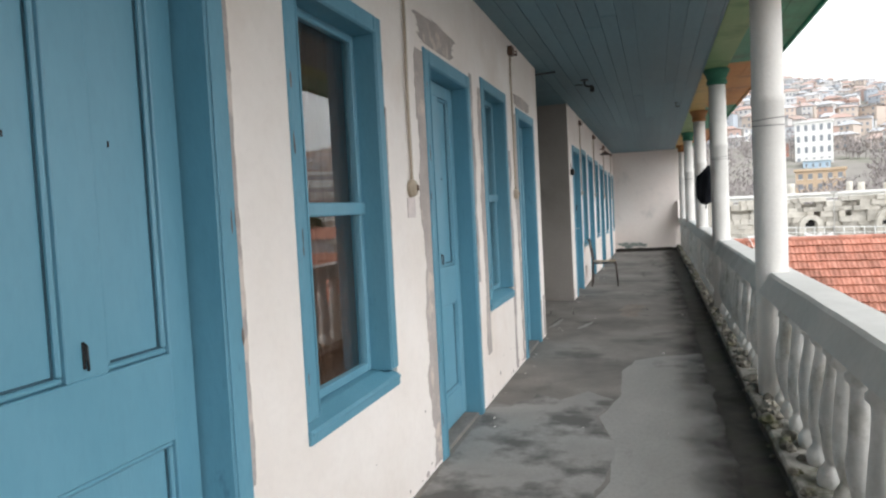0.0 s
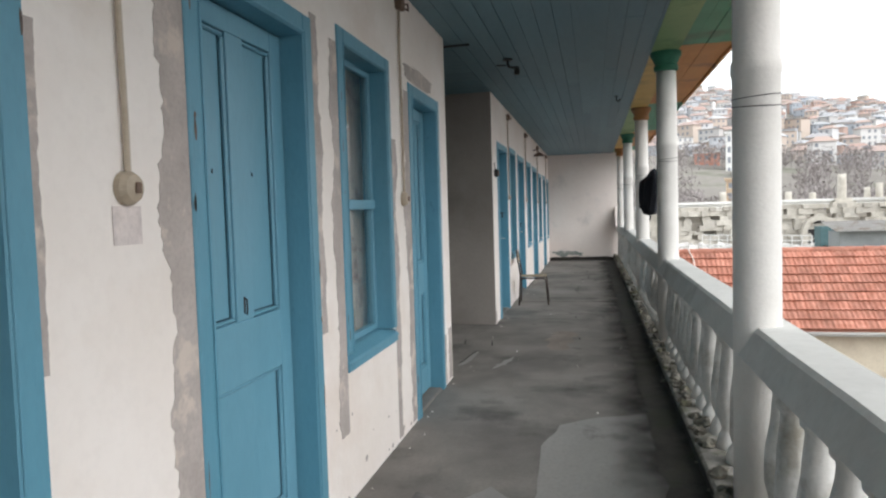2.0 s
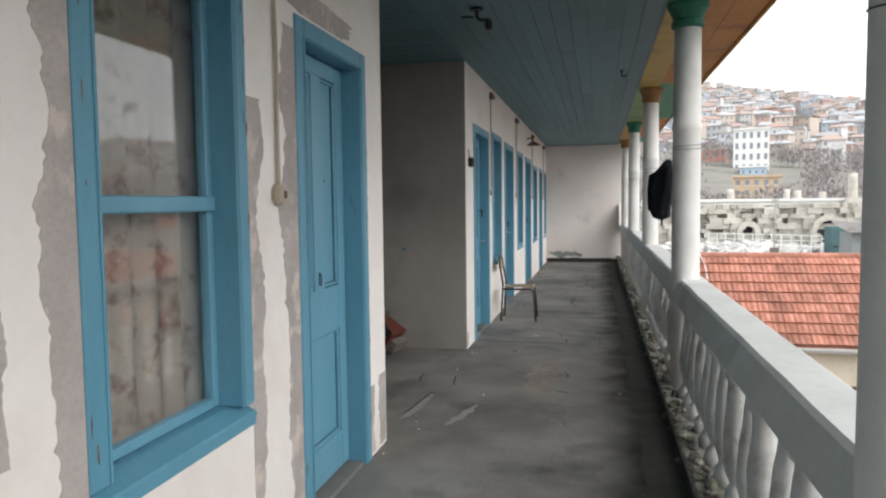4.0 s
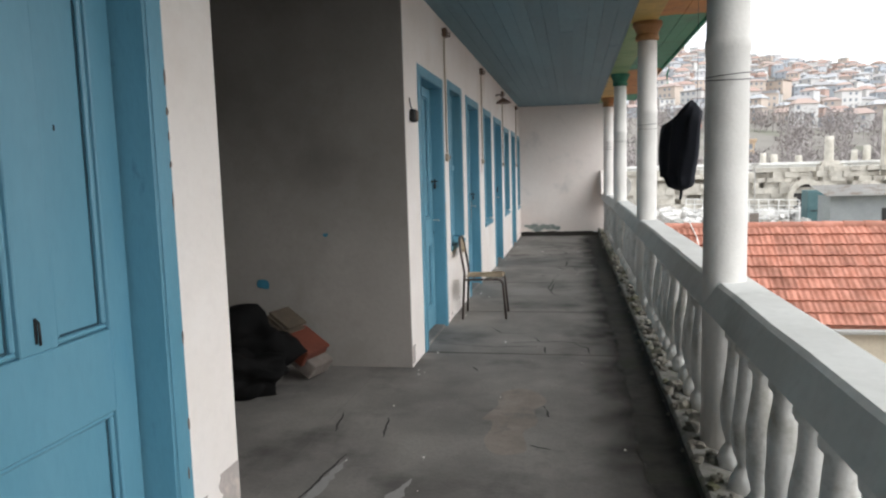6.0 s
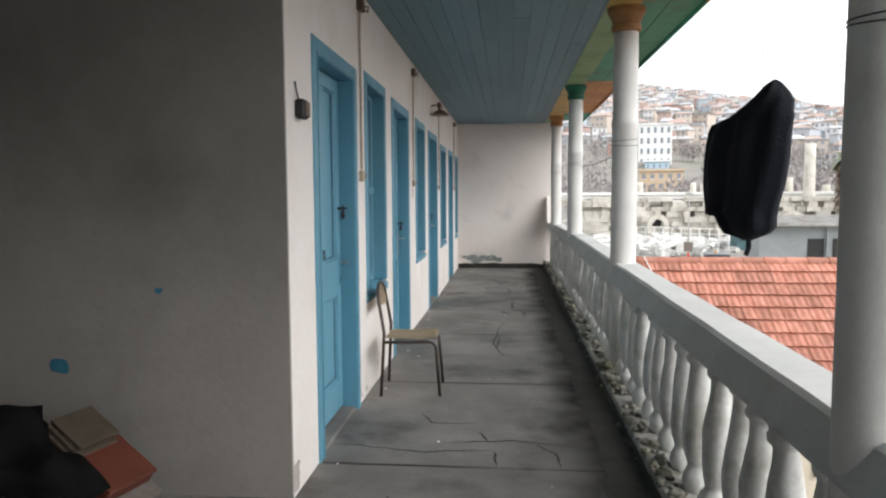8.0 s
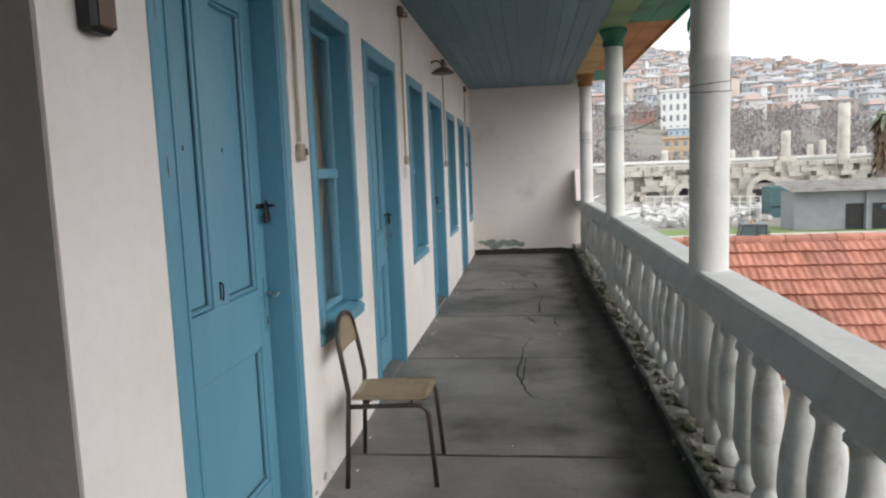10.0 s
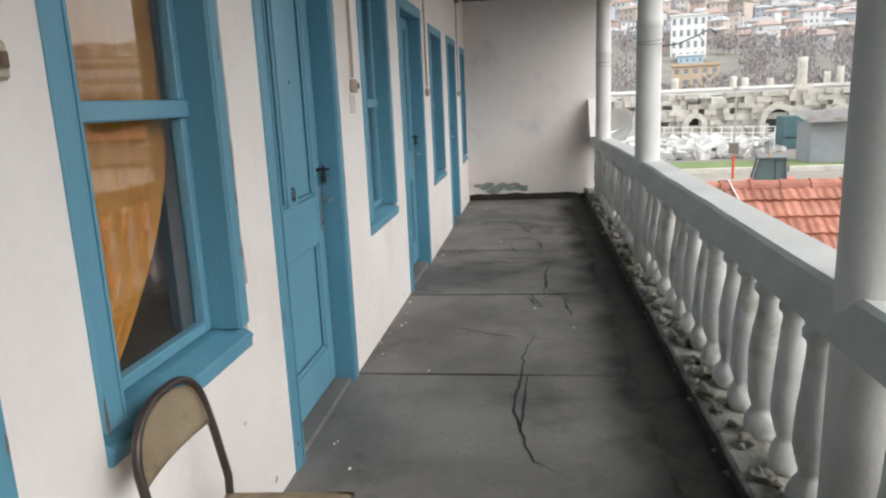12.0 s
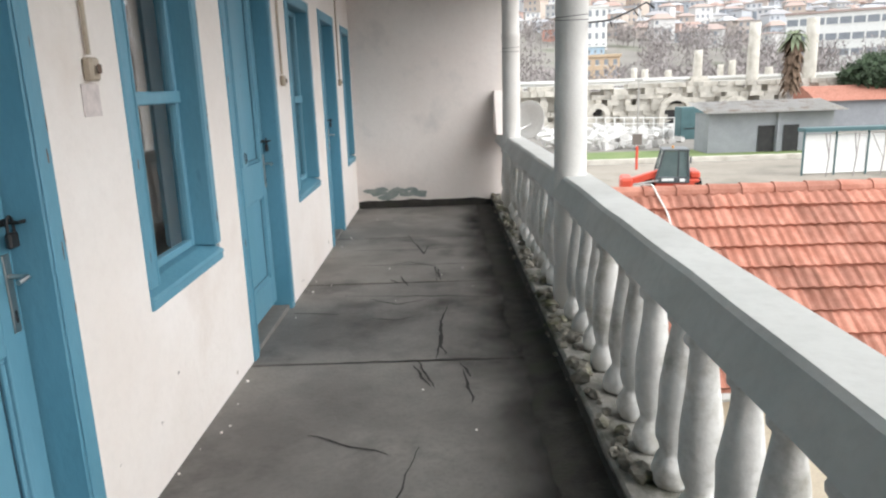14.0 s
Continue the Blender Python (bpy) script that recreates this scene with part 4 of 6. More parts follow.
# flaked foot of the wall and small scars in the limewash
bm = bmesh.new()
for i in range(90):
    y = rnd.uniform(0.2, 5.8) if i < 40 else rnd.uniform(8.7, 19.4)
    if any(a - 0.06 < y < c + 0.06 for a, c in DOORS):
        continue
    z = abs(rnd.gauss(0, 0.05)) + 0.02 if i % 3 else rnd.uniform(0.1, 0.5)
    s = rnd.uniform(0.008, 0.03) if z < 0.15 else rnd.uniform(0.004, 0.012)
    k = [(math.cos(a) * s * (1 + 0.7 * noise.noise(Vector((a, i, 1)))), math.sin(a) * s * 0.7 * (1 + 0.7 * noise.noise(Vector((a, 2, i))))) for a in [j * 0.57 for j in range(11)]]
    bm.faces.new([bm.verts.new((W + 0.003, y + a, max(0.004, z + c))) for a, c in k])
tagged(link("plaster_scars", bm, PATCH), "small grey scars low in the limewashed wall", "scar", kind="stuff")

# pale broken skims on the landing before the recess
for i, path in enumerate(([(-0.89, 6.3), (-0.85, 6.46), (-0.81, 6.95)], [(-0.56, 6.2), (-0.48, 6.47), (-0.42, 6.74)])):
    bm = bmesh.new()
    side_a, side_b = [], []
    for k in range(25):
        t = k / 24 * 2
        (xa, ya), (xb, yb) = path[min(int(t), 1)], path[min(int(t), 1) + 1]
        t -= min(int(t), 1)
        q = Vector((xa + (xb - xa) * t, ya + (yb - ya) * t, 0.0024))
        w = 0.035 * math.sin(math.pi * (k + 0.5) / 25.5) * (1 + 0.9 * noise.noise(q * 19))
        side_a.append(bm.verts.new(q + Vector((w, 0.02 * noise.noise(q * 23), 0))))
        side_b.append(bm.verts.new(q - Vector((w * 0.8, 0.02 * noise.noise(q * 27), 0))))
    bm.faces.new(side_a + side_b[::-1])
    part("screed_patch", bm, SCREED, floor)


# ---- fittings on the wall and the ceiling ----
def conduit(y, z0, notice=False, box_top=True):
    c = holder("light_switch", W, y, z0, "yellowed wall switch with its conduit up to the ceiling", "switch", "wall switches")
    if y < 6:
        bm = lathe([(0.046, 0.001), (0.046, 0.018), (0.036, 0.034), (0.020, 0.040)], 18)
        bmesh.ops.transform(bm, matrix=pose(0, 0, 0, 0, 90, 0), verts=bm.verts)
        part("switch_box", bm, CONDUIT, c, "round switch rose")
    else:
        part("switch_box", boxes((0.001, 0.034, -0.03, 0.03, -0.038, 0.038), bevel=0.008), CONDUIT, c)
    part("rocker", boxes((0.041, 0.048, -0.010, 0.010, -0.015, 0.015), bevel=0.002), RUSTBOX, c)
    pts = [(0.014, 0.012 * math.sin(k * 0.9 + y) * (k / 10), 0.045 + (2.74 - z0 - 0.045) * k / 10) for k in range(11)]
    part("conduit", tube(bmesh.new(), pts, 0.0085, 8), CONDUIT, c)
    if box_top:
        bm = boxes((0.001, 0.045, -0.045, 0.05, 2.74 - z0, 2.82 - z0), bevel=0.006)
        tube(bm, [(0.03, 0.04, 2.78 - z0), (0.06, 0.07, 2.79 - z0), (0.05, 0.11, 2.76 - z0), (0.015, 0.14, 2.79 - z0)], 0.006, 6)
        part("junction_box", bm, RUSTBOX, c, "brown junction box with loose cable")
    if notice:
        n = boxes((W + 0.001, W + 0.004, y - 0.055, y + 0.06, z0 - 0.15, z0 - 0.047))
        tagged(link("notice", n, GREYNOTE), "faded grey paper stuck on the plaster", "notice")


conduit(1.665, 1.53, notice=True)
conduit(4.42, 1.53)
conduit(10.27, 1.61)
conduit(12.96, 1.60, notice=True)
conduit(15.75, 1.58)
conduit(18.62, 1.58)

lamp = holder("wall_lamp", W, 14.85, 2.55, "rusty brown round wall lamp on a bracket", "lamp")
bm = tube(bmesh.new(), [(0.0, 0, 0.10), (0.03, 0, 0.12), *arc((0.03, 0, 0.12), (0.12, 0, 0.13), (0.12, 0, 0.03), 5)], 0.010, 8)
part("bracket", bm, RUSTBOX, lamp)
bm = lathe([(0.02, 0.06), (0.05, 0.045), (0.115, 0.0), (0.125, -0.015), (0.11, -0.012)], 24)
bmesh.ops.translate(bm, verts=bm.verts, vec=(0.125, 0, 0))
part("shade", bm, RUSTBOX, lamp, "dished brown metal shade", True)

m_box = holder("alarm_box", W, 8.82, 1.90, "small brown metal box fixed on the wall corner", "wall box")
part("body", boxes((0.001, 0.052, -0.045, 0.042, -0.048, 0.048), bevel=0.012), BLACKMETAL, m_box)
part("cover", boxes((0.053, 0.060, -0.034, 0.031, -0.037, 0.037), bevel=0.004), RUSTBOX, m_box)
part("cable", tube(bmesh.new(), [(0.02, -0.03, 0.045), (0.012, -0.035, 0.08), (0.006, -0.04, 0.13)], 0.005, 6), BLACKMETAL, m_box)

cl = holder("ceiling_lamp_bracket", -0.42, 6.84, CEIL_Z, "bent iron lamp bracket with a bare socket under the ceiling", "lamp bracket")
part("plate", lathe([(0.05, -0.012), (0.045, -0.001)], 14), BLACKMETAL, cl)
bm = tube(bmesh.new(), [(0, 0, -0.01), *arc((0, 0, -0.04), (0, 0, -0.08), (0.05, 0.0, -0.085)), (0.09, 0.02, -0.08)], 0.012, 8)
tube(bm, [(-0.11, 0, -0.055), (-0.02, 0, -0.06)], 0.007, 6)
part("arm", bm, BLACKMETAL, cl)
bm = lathe([(0.022, -0.15), (0.028, -0.13), (0.026, -0.09), (0.012, -0.075)], 14)
bmesh.ops.translate(bm, verts=bm.verts, vec=(0.085, 0.02, 0))
part("socket", bm, BLACKMETAL, cl)
hk = holder("ceiling_hook", 0.69, 9.6, CEIL_Z, "small black iron hook in the ceiling", "hook")
part("shank", tube(bmesh.new(), [(0, 0, 0.0), (0, 0, -0.03), *arc((0, 0, -0.04), (0.0, 0, -0.075), (0.035, 0, -0.065)), (0.045, 0, -0.04)], 0.008, 6), BLACKMETAL, hk)
part("base_plate", lathe([(0.03, -0.006), (0.03, -0.001)], 12), BLACKMETAL, hk)
rod = holder("curtain_rod", -0.84, A_END + 0.05, CEIL_Z - 0.06, "thin black rod sticking out from the corner", "rod")
part("bar", tube(bmesh.new(), [(-0.3, 0.0, 0.0), (0.2, 0.02, 0.015)], 0.010, 6), BLACKMETAL, rod)

# wire strung along the columns, and what hangs from it
wire = tube(bmesh.new(), [(1.09, 8.05, 1.856), (1.09, 8.05, 2.904)], 0.0012, 5)
tagged(link("hanging_string", wire, BLACKMETAL), "thin dark string hanging from the beam", "string")
wire = bmesh.new()
tube(wire, [(1.17, 14.88, 1.84), (1.32, 15.0, 1.86), (1.5, 15.15, 1.93), (1.62, 15.3, 1.985), (1.68, 15.33, 1.95)], 0.006, 5)
tube(wire, [(1.5, 15.15, 1.93), (1.53, 15.15, 1.89)], 0.004, 5)
tube(wire, [(1.32, 15.0, 1.86), (1.33, 14.99, 1.82)], 0.004, 5)
tagged(link("loose_wire", wire, BLACKMETAL), "stiff loose wire end sticking out from a column", "wire")
strip = bmesh.new()
prev = None
for k in range(9):
    t = k / 8
    row = [strip.verts.new((1.70 + 0.01 * math.sin(t * 5), 14.25 - 0.03 * (1 - 0.5 * t), 2.94 - 0.31 * t)), strip.verts.new((1.70 + 0.02 * math.sin(t * 6 + 1), 14.25 + 0.045 * (1 - 0.7 * t), 2.94 - 0.29 * t))]
    if prev:
        strip.faces.new((prev[0], prev[1], row[1], row[0]))
    prev = row
bmesh.ops.solidify(strip, geom=strip.faces[:], thickness=0.004)
tagged(link("torn_strip", strip, GREEN), "torn green strip hanging from the eaves", "strip")

jk = bmesh.new()
# heights below the hook, with the reach to either side
sections = [(0.045, 0.112, 0.124), (0.06, 0.075, 0.145), (0.085, 0.045, 0.175), (0.115, 0.0, 0.193), (0.15, -0.07, 0.198), (0.172, -0.16, 0.198), (0.195, -0.176, 0.196), (0.23, -0.188, 0.193), (0.31, -0.20, 0.187),
            (0.39, -0.20, 0.174), (0.465, -0.187, 0.15), (0.50, -0.182, 0.142), (0.507, -0.135, 0.14), (0.545, -0.107, 0.137), (0.565, -0.088, 0.118), (0.588, 0.005, 0.043)]
rings = []
for dz, xa, xb in sections:
    dz, xa, xb = 0.045 + 0.9 * (dz - 0.045), 0.85 * xa, 0.85 * xb
    ring = []
    mid, half = (xa + xb) / 2, (xb - xa) / 2
    for k in range(48):
        a = 2 * math.pi * k / 48
        wave = 1 + 0.16 * math.sin(a * 9 + dz * 6) + 0.25 * noise.noise(Vector((math.cos(a) * 2, math.sin(a) * 2, dz * 9)))
        edge = 0.006 * noise.noise(Vector((math.cos(a), dz * 40, 3)))
        ring.append(jk.verts.new((mid + half * math.cos(a) + edge, 0.055 * min(1.0, half / 0.10) * wave * math.sin(a), -dz + 0.004 * math.sin(a * 3))))
    rings.append(ring)
for a, b in zip(rings, rings[1:]):
    for k in range(48):
        jk.faces.new((a[k], b[k], b[(k + 1) % 48], a[(k + 1) % 48]))
jk.faces.new(rings[0])
jk.faces.new(rings[-1][::-1])
coat = holder("hanging_jacket", 0.945, 7.75, 1.865, "dark navy cloth jacket hanging from a string", "jacket")
coat.rotation_euler = (0, 0, radians(-60))
part("cloth", jk, JACKET, coat, smooth=True)
part("cord", tube(bmesh.new(), [(0.02, 0.0, -0.51), (0.022, 0.0, -0.56), (0.012, 0.0, -0.585)], 0.008, 6), JACKET, coat)


# ---- chair ----
ch = holder("chair", -0.53, 10.60, 0, "school chair with beige laminate seat and brown tubular steel frame", "chair")


def side_frame(s):
    """A back leg that rises into the backrest on the side s."""
    return [(-0.225, s * 0.22, 0.0), (-0.205, s * 0.205, 0.40), (-0.20, s * 0.20, 0.50), (-0.225, s * 0.195, 0.66)]


bm = tube(bmesh.new(), [*side_frame(-1), *arc((-0.24, -0.19, 0.74), (-0.255, -0.17, 0.87), (-0.258, -0.03, 0.875), 8), *arc((-0.258, 0.03, 0.875), (-0.255, 0.17, 0.87), (-0.24, 0.19, 0.74), 8), *side_frame(1)[::-1]], 0.0125, 10)
part("back_frame", bm, TUBE, ch, smooth=True)
for s in (-1, 1):
    bm = tube(bmesh.new(), [(-0.20, s * 0.195, 0.425), (0.10, s * 0.19, 0.43), *arc((0.13, s * 0.19, 0.43), (0.185, s * 0.19, 0.432), (0.195, s * 0.19, 0.38)), (0.225, s * 0.20, 0.0)], 0.0125, 10)
    part("leg", bm, TUBE, ch, smooth=True)
for xx in (-0.12, 0.10):
    part("crossbar", tube(bmesh.new(), [(xx, -0.19, 0.425), (xx, 0.19, 0.425)], 0.010, 8), TUBE, ch)
bm = bmesh.new()
grid = []
for i in range(13):
    u = i / 12
    row = []
    for j in range(11):
        v = j / 10 * 2 - 1
        xx = -0.20 + 0.40 * u
        half = 0.195 - 0.018 * (1 - u) - 0.02 * max(0, u - 0.9) * 10 * abs(v) ** 6 * 0.5
        row.append(bm.verts.new((xx - 0.012 * max(0, u - 0.88) * 8 * abs(v) ** 4, v * half, 0.449 + 0.006 * v * v + 0.008 * (u - 0.4) ** 2 - 0.02 * max(0, u - 0.9))))
    grid.append(row)
for i in range(12):
    for j in range(10):
        bm.faces.new((grid[i][j], grid[i + 1][j], grid[i + 1][j + 1], grid[i][j + 1]))
bmesh.ops.solidify(bm, geom=bm.faces[:], thickness=0.010)
part("seat", bm, LAMINATE, ch, "beige laminated plywood seat", True)
bm = bmesh.new()
rows = []
for i in range(9):
    u = i / 8
    z = 0.69 + 0.172 * u
    half = 0.185 if u < 0.3 else 0.185 * math.sqrt(max(0.02, 1 - ((u - 0.3) / 0.72) ** 2.2))
    rows.append([bm.verts.new((-0.228 - 0.028 * u - 0.018 * (1 - (j / 8 * 2 - 1) ** 2), (j / 8 * 2 - 1) * half, z)) for j in range(9)])
for i in range(8):
    for j in range(8):
        bm.faces.new((rows[i][j], rows[i][j + 1], rows[i + 1][j + 1], rows[i + 1][j]))
bmesh.ops.solidify(bm, geom=bm.faces[:], thickness=0.009)
part("backrest", bm, LAMINATE, ch, "beige rounded laminate backrest", True)
ch.rotation_euler = (0, 0, radians(2))
ch.scale = (0.96, 0.96, 0.93)

# ---- things heaped in the recess ----
def slumped(x, y, size, seed, label, name="sack", material=SACK):
    b = bmesh.new()
    lump(b, (0, 0, size[2] * 0.86), size, seed, 4, 0.45, 2.1)
    for v in b.verts:
        v.co += 0.035 * size[2] / 0.2 * noise.noise_vector(v.co * 9)
        v.co.z = max(0.002, v.co.z)
    ob = link(name, b, material, smooth=True)
    ob.location = (x, y, 0)
    return tagged(ob, label, "sack")


slumped(-2.10, 8.22, (0.46, 0.34, 0.285), 1, "big slumped black plastic sack on the floor by the wall")
slumped(-1.90, 7.93, (0.30, 0.24, 0.16), 5, "small slumped black plastic sack on the floor")
slumped(-2.42, 8.06, (0.26, 0.26, 0.13), 8, "flat black plastic sack lying on the floor")
LEAN = 33


def leaning(name, x, z, sx, sy, sz, material, label, category, y=8.38):
    """A carton that leans down to one side against the sacks."""
    ob = holder(name, x, y, z, label, category)
    b = boxes((-sx / 2, sx / 2, -sy / 2, sy / 2, 0, sz), bevel=0.008)
    part("body", b, material, ob)
    ob.rotation_euler = (0, radians(LEAN), radians(-14))
    return ob


GREYBOARD = mat("dark_grey_board", (0.035, 0.032, 0.03), (0.06, 0.054, 0.048), 7, 60, 0.85, 0.2)
PALECARD = mat("pale_brown_card", (0.05, 0.037, 0.025), (0.085, 0.064, 0.043), 7, 60, 0.85, 0.2)
pale_box = leaning("pale_box", -1.565, 0.075, 0.20, 0.24, 0.12, PALEBAG, "pale greyish woven box tipped on the floor by the wall", "box", 8.33)
orange_box = leaning("storage_box", -1.625, 0.185, 0.25, 0.27, 0.11, REDBOX, "orange-red box tipped over a pale one", "box", 8.32)
part("lid", boxes((-0.131, 0.131, -0.141, 0.141, 0.112, 0.130), bevel=0.006), REDBOX, orange_box)
carton = leaning("carton", -1.72, 0.30, 0.30, 0.27, 0.07, GREYBOARD, "dark grey carton with pale torn flaps, leaning by the wall", "carton", 8.34)
for k, (fx, fz, fl) in enumerate(((-0.05, 0.074, 0.20), (-0.065, 0.098, 0.18), (-0.06, 0.122, 0.20))):
    part("flap", boxes((fx - fl / 2, fx + fl / 2, -0.145 + 0.012 * k, 0.10, fz, fz + 0.018), bevel=0.004), PALECARD, carton, "pale torn card flap")

# ---- end of the gallery ----
bm = bmesh.new()
pts = [(19.2, 0.90), (19.735, 0.90), (19.735, 1.42), (19.62, 1.42)]
a = [bm.verts.new((0.955, y, z)) for y, z in pts]
b = [bm.verts.new((1.12, y, z)) for y, z in pts]
bm.faces.new(a[::-1])
bm.faces.new(b)
for k in range(4):
    bm.faces.new((a[k], a[(k + 1) % 4], b[(k + 1) % 4], b[k]))
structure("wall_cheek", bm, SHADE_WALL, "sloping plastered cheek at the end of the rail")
dish = holder("satellite_dish", 1.52, 20.35, 1.0, "pale grey satellite dish on the outer end wall", "satellite dish")
bm = lathe([(0.001, 0.0), (0.10, 0.012), (0.19, 0.045), (0.255, 0.085), (0.262, 0.083), (0.255, 0.075), (0.19, 0.035), (0.001, -0.008)], 28)
bmesh.ops.transform(bm, matrix=pose(0, 0, 0, 80, 0, -40), verts=bm.verts)
part("reflector", bm, RAIL, dish, smooth=True)
part("arm", tube(bmesh.new(), [(0.0, 0, -0.05), (-0.2, -0.1, -0.12), (-0.4, -0.12, -0.12)], 0.014, 8), STEEL, dish)


# ---- the neighbouring house with its tiled roof ----
EAVE_Y, EAVE_Z, RIDGE_Y, RIDGE_Z = 16.95, -1.47, 18.72, 0.215
ROOF_X0, ROOF_X1 = 2.25, 16.0
house = holder("neighbour_house", 8, 18.7, -4.5, "low cream house with an orange clay-tiled roof", "house")
house.location = (0, 0, 0)
part("wall", boxes((2.55, 15.7, 17.25, 20.2, -4.5, -1.30)), CREAM, house)
slope = Vector((0, RIDGE_Y - EAVE_Y, RIDGE_Z - EAVE_Z))
length = slope.length
ang = math.degrees(math.atan2(slope.z, slope.y))
bm = bmesh.new()
gab = [(EAVE_Y, EAVE_Z - 0.05), (RIDGE_Y, RIDGE_Z - 0.05), (2 * RIDGE_Y - EAVE_Y, EAVE_Z - 0.05)]
a = [bm.verts.new((ROOF_X0 + 0.03, y, z)) for y, z in gab]
b = [bm.verts.new((ROOF_X1, y, z)) for y, z in gab]
bm.faces.new(a[::-1])
bm.faces.new(b)
for k in range(3):
    bm.faces.new((a[k], a[(k + 1) % 3], b[(k + 1) % 3], b[k]))
bmesh.ops.recalc_face_normals(bm, faces=bm.faces)
roof = part("roof", bm, TILE, house, "orange clay pantiles, weathered")
part("fascia", boxes((ROOF_X0, ROOF_X1, EAVE_Y + 0.02, EAVE_Y + 0.05, EAVE_Z - 0.16, EAVE_Z - 0.06), bevel=0.005), WHITE, house, "white eaves board")
bm = bmesh.new()
n = 16
rows = []
for k in range(n + 1):
    an = math.pi * k / n
    rows.append([bm.verts.new((xx, EAVE_Y - 0.015 - 0.055 * math.cos(an), EAVE_Z - 0.075 - 0.055 * math.sin(an))) for xx in (ROOF_X0, ROOF_X1)])
for p, q in zip(rows, rows[1:]):
    bm.faces.new((p[0], p[1], q[1], q[0]))
bmesh.ops.solidify(bm, geom=bm.faces[:], thickness=0.004)
part("gutter", bm, WHITE, house, "white half-round gutter")
for x0 in (2.95, 5.28, 6.85, 9.4, 11.6, 13.6):
    wdw = part("window", boxes((x0, x0 + 0.05, 17.20, 17.249, -3.25, -2.35), (x0 + 0.55, x0 + 0.60, 17.20, 17.249, -3.25, -2.35), (x0 + 0.05, x0 + 0.55, 17.20, 17.249, -2.40, -2.35), (x0 + 0.05, x0 + 0.55, 17.20, 17.249, -3.25, -3.20)), BROWN_CLOTH, house, "dark wooden window frame")
    part("pane", boxes((x0 + 0.05, x0 + 0.55, 17.235, 17.246, -3.20, -2.40)), DARKWIN, wdw)

ROWS_N, PITCH = 9, 0.225
row_len = length / ROWS_N
tilt = pose(0, 0, 0, ang, 0, 0)


def tile_shape(bm, m):
    """One interlocking tile: two rolls across, thick at its lower edge."""
    prof = [(-0.5, 0.010), (-0.40, 0.0), (-0.28, 0.002), (-0.16, 0.014), (-0.06, 0.020), (0.05, 0.014), (0.16, 0.002), (0.28, 0.0), (0.38, 0.014), (0.46, 0.020), (0.505, 0.014)]
    top, bot, low = [], [], []
    for u, h in prof:
        low.append(bm.verts.new(m @ Vector((u * PITCH, -0.02, h + 0.006))))
        bot.append(bm.verts.new(m @ Vector((u * PITCH, -0.02, h + 0.056))))
        top.append(bm.verts.new(m @ Vector((u * PITCH, row_len + 0.02, h + 0.004))))
    for k in range(len(prof) - 1):
        bm.faces.new((bot[k], bot[k + 1], top[k + 1], top[k]))
        bm.faces.new((low[k], low[k + 1], bot[k + 1], bot[k]))


bm = bmesh.new()
tile_shape(bm, Matrix.Identity(4))
tile_mesh = bpy.data.meshes.new("tile")
bm.to_mesh(tile_mesh)
bm.free()
tile_mesh.materials.append(TILE)
far = bmesh.new()
rnd = random.Random(77)
ncol = int((ROOF_X1 - ROOF_X0) / PITCH)
for c in range(ncol):
    for r in range(ROWS_N):
        base = Vector((ROOF_X0 + (c + 0.5) * PITCH, EAVE_Y, EAVE_Z)) + slope * (r / ROWS_N)
        m = Matrix.Translation(base + Vector((rnd.uniform(-0.004, 0.004), 0, rnd.uniform(0, 0.006)))) @ tilt @ pose(0, 0, 0, rnd.uniform(-0.6, 0.6), 0, rnd.uniform(-0.8, 0.8))
        if c < 30:
            ob = new("tile", tile_mesh)
            ob.parent = roof
            ob.matrix_basis = m
        else:
            tile_shape(far, m)
tagged(part("tiles", far, TILE_FAR, roof), kind="stuff")
k = 0
x = ROOF_X0
while x < ROOF_X1:
    bm = lathe([(0.105, -0.02), (0.10, 0.0), (0.088, 0.36), (0.088, 0.40)], 12)
    bmesh.ops.transform(bm, matrix=pose(x, RIDGE_Y, RIDGE_Z - 0.025, 0, 90, 0), verts=bm.verts)
    part("ridge_tile", bm, TILE, roof, smooth=False)
    x += 0.38
cable = tube(bmesh.new(), [(2.62, RIDGE_Y + 0.1, RIDGE_Z + 0.07), (2.72, RIDGE_Y - 0.02, RIDGE_Z + 0.085), (2.82, RIDGE_Y - 0.3, RIDGE_Z - 0.2), (2.84, RIDGE_Y - 0.55, RIDGE_Z - 0.46), (2.80, RIDGE_Y - 0.9, RIDGE_Z - 0.80)], 0.013, 6)
tagged(link("roof_cable", cable, WHITE), "white cable lying over the tiled roof", "cable")

# ---- ground and hill: one sheet ----
EX, EY = 0.3, 10.5
GZ = -4.5


def ground_z(x, y):
    dx, dy = x - EX, y - EY
    d, az = math.hypot(dx, dy), math.degrees(math.atan2(dx, dy))
    if d < 140:
        return GZ
    top = 880 * math.tan(radians(max(4.6, 9.75 - 0.165 * max(az, -8)))) + 1.5
    side = max(0.0, min(1.0, (az + 50) / 30)) * max(0.0, min(1.0, (110 - az) / 40))
    t = min(1.0, (d - 140) / 740)
    h = GZ + (top - GZ) * side * t ** 1.15
    h += side * min(1, (d - 140) / 150) * 6 * noise.noise(Vector((x * 0.006, y * 0.006, 0)))
    if d > 880:
        h += (d - 880) * -0.03 * side
    return h


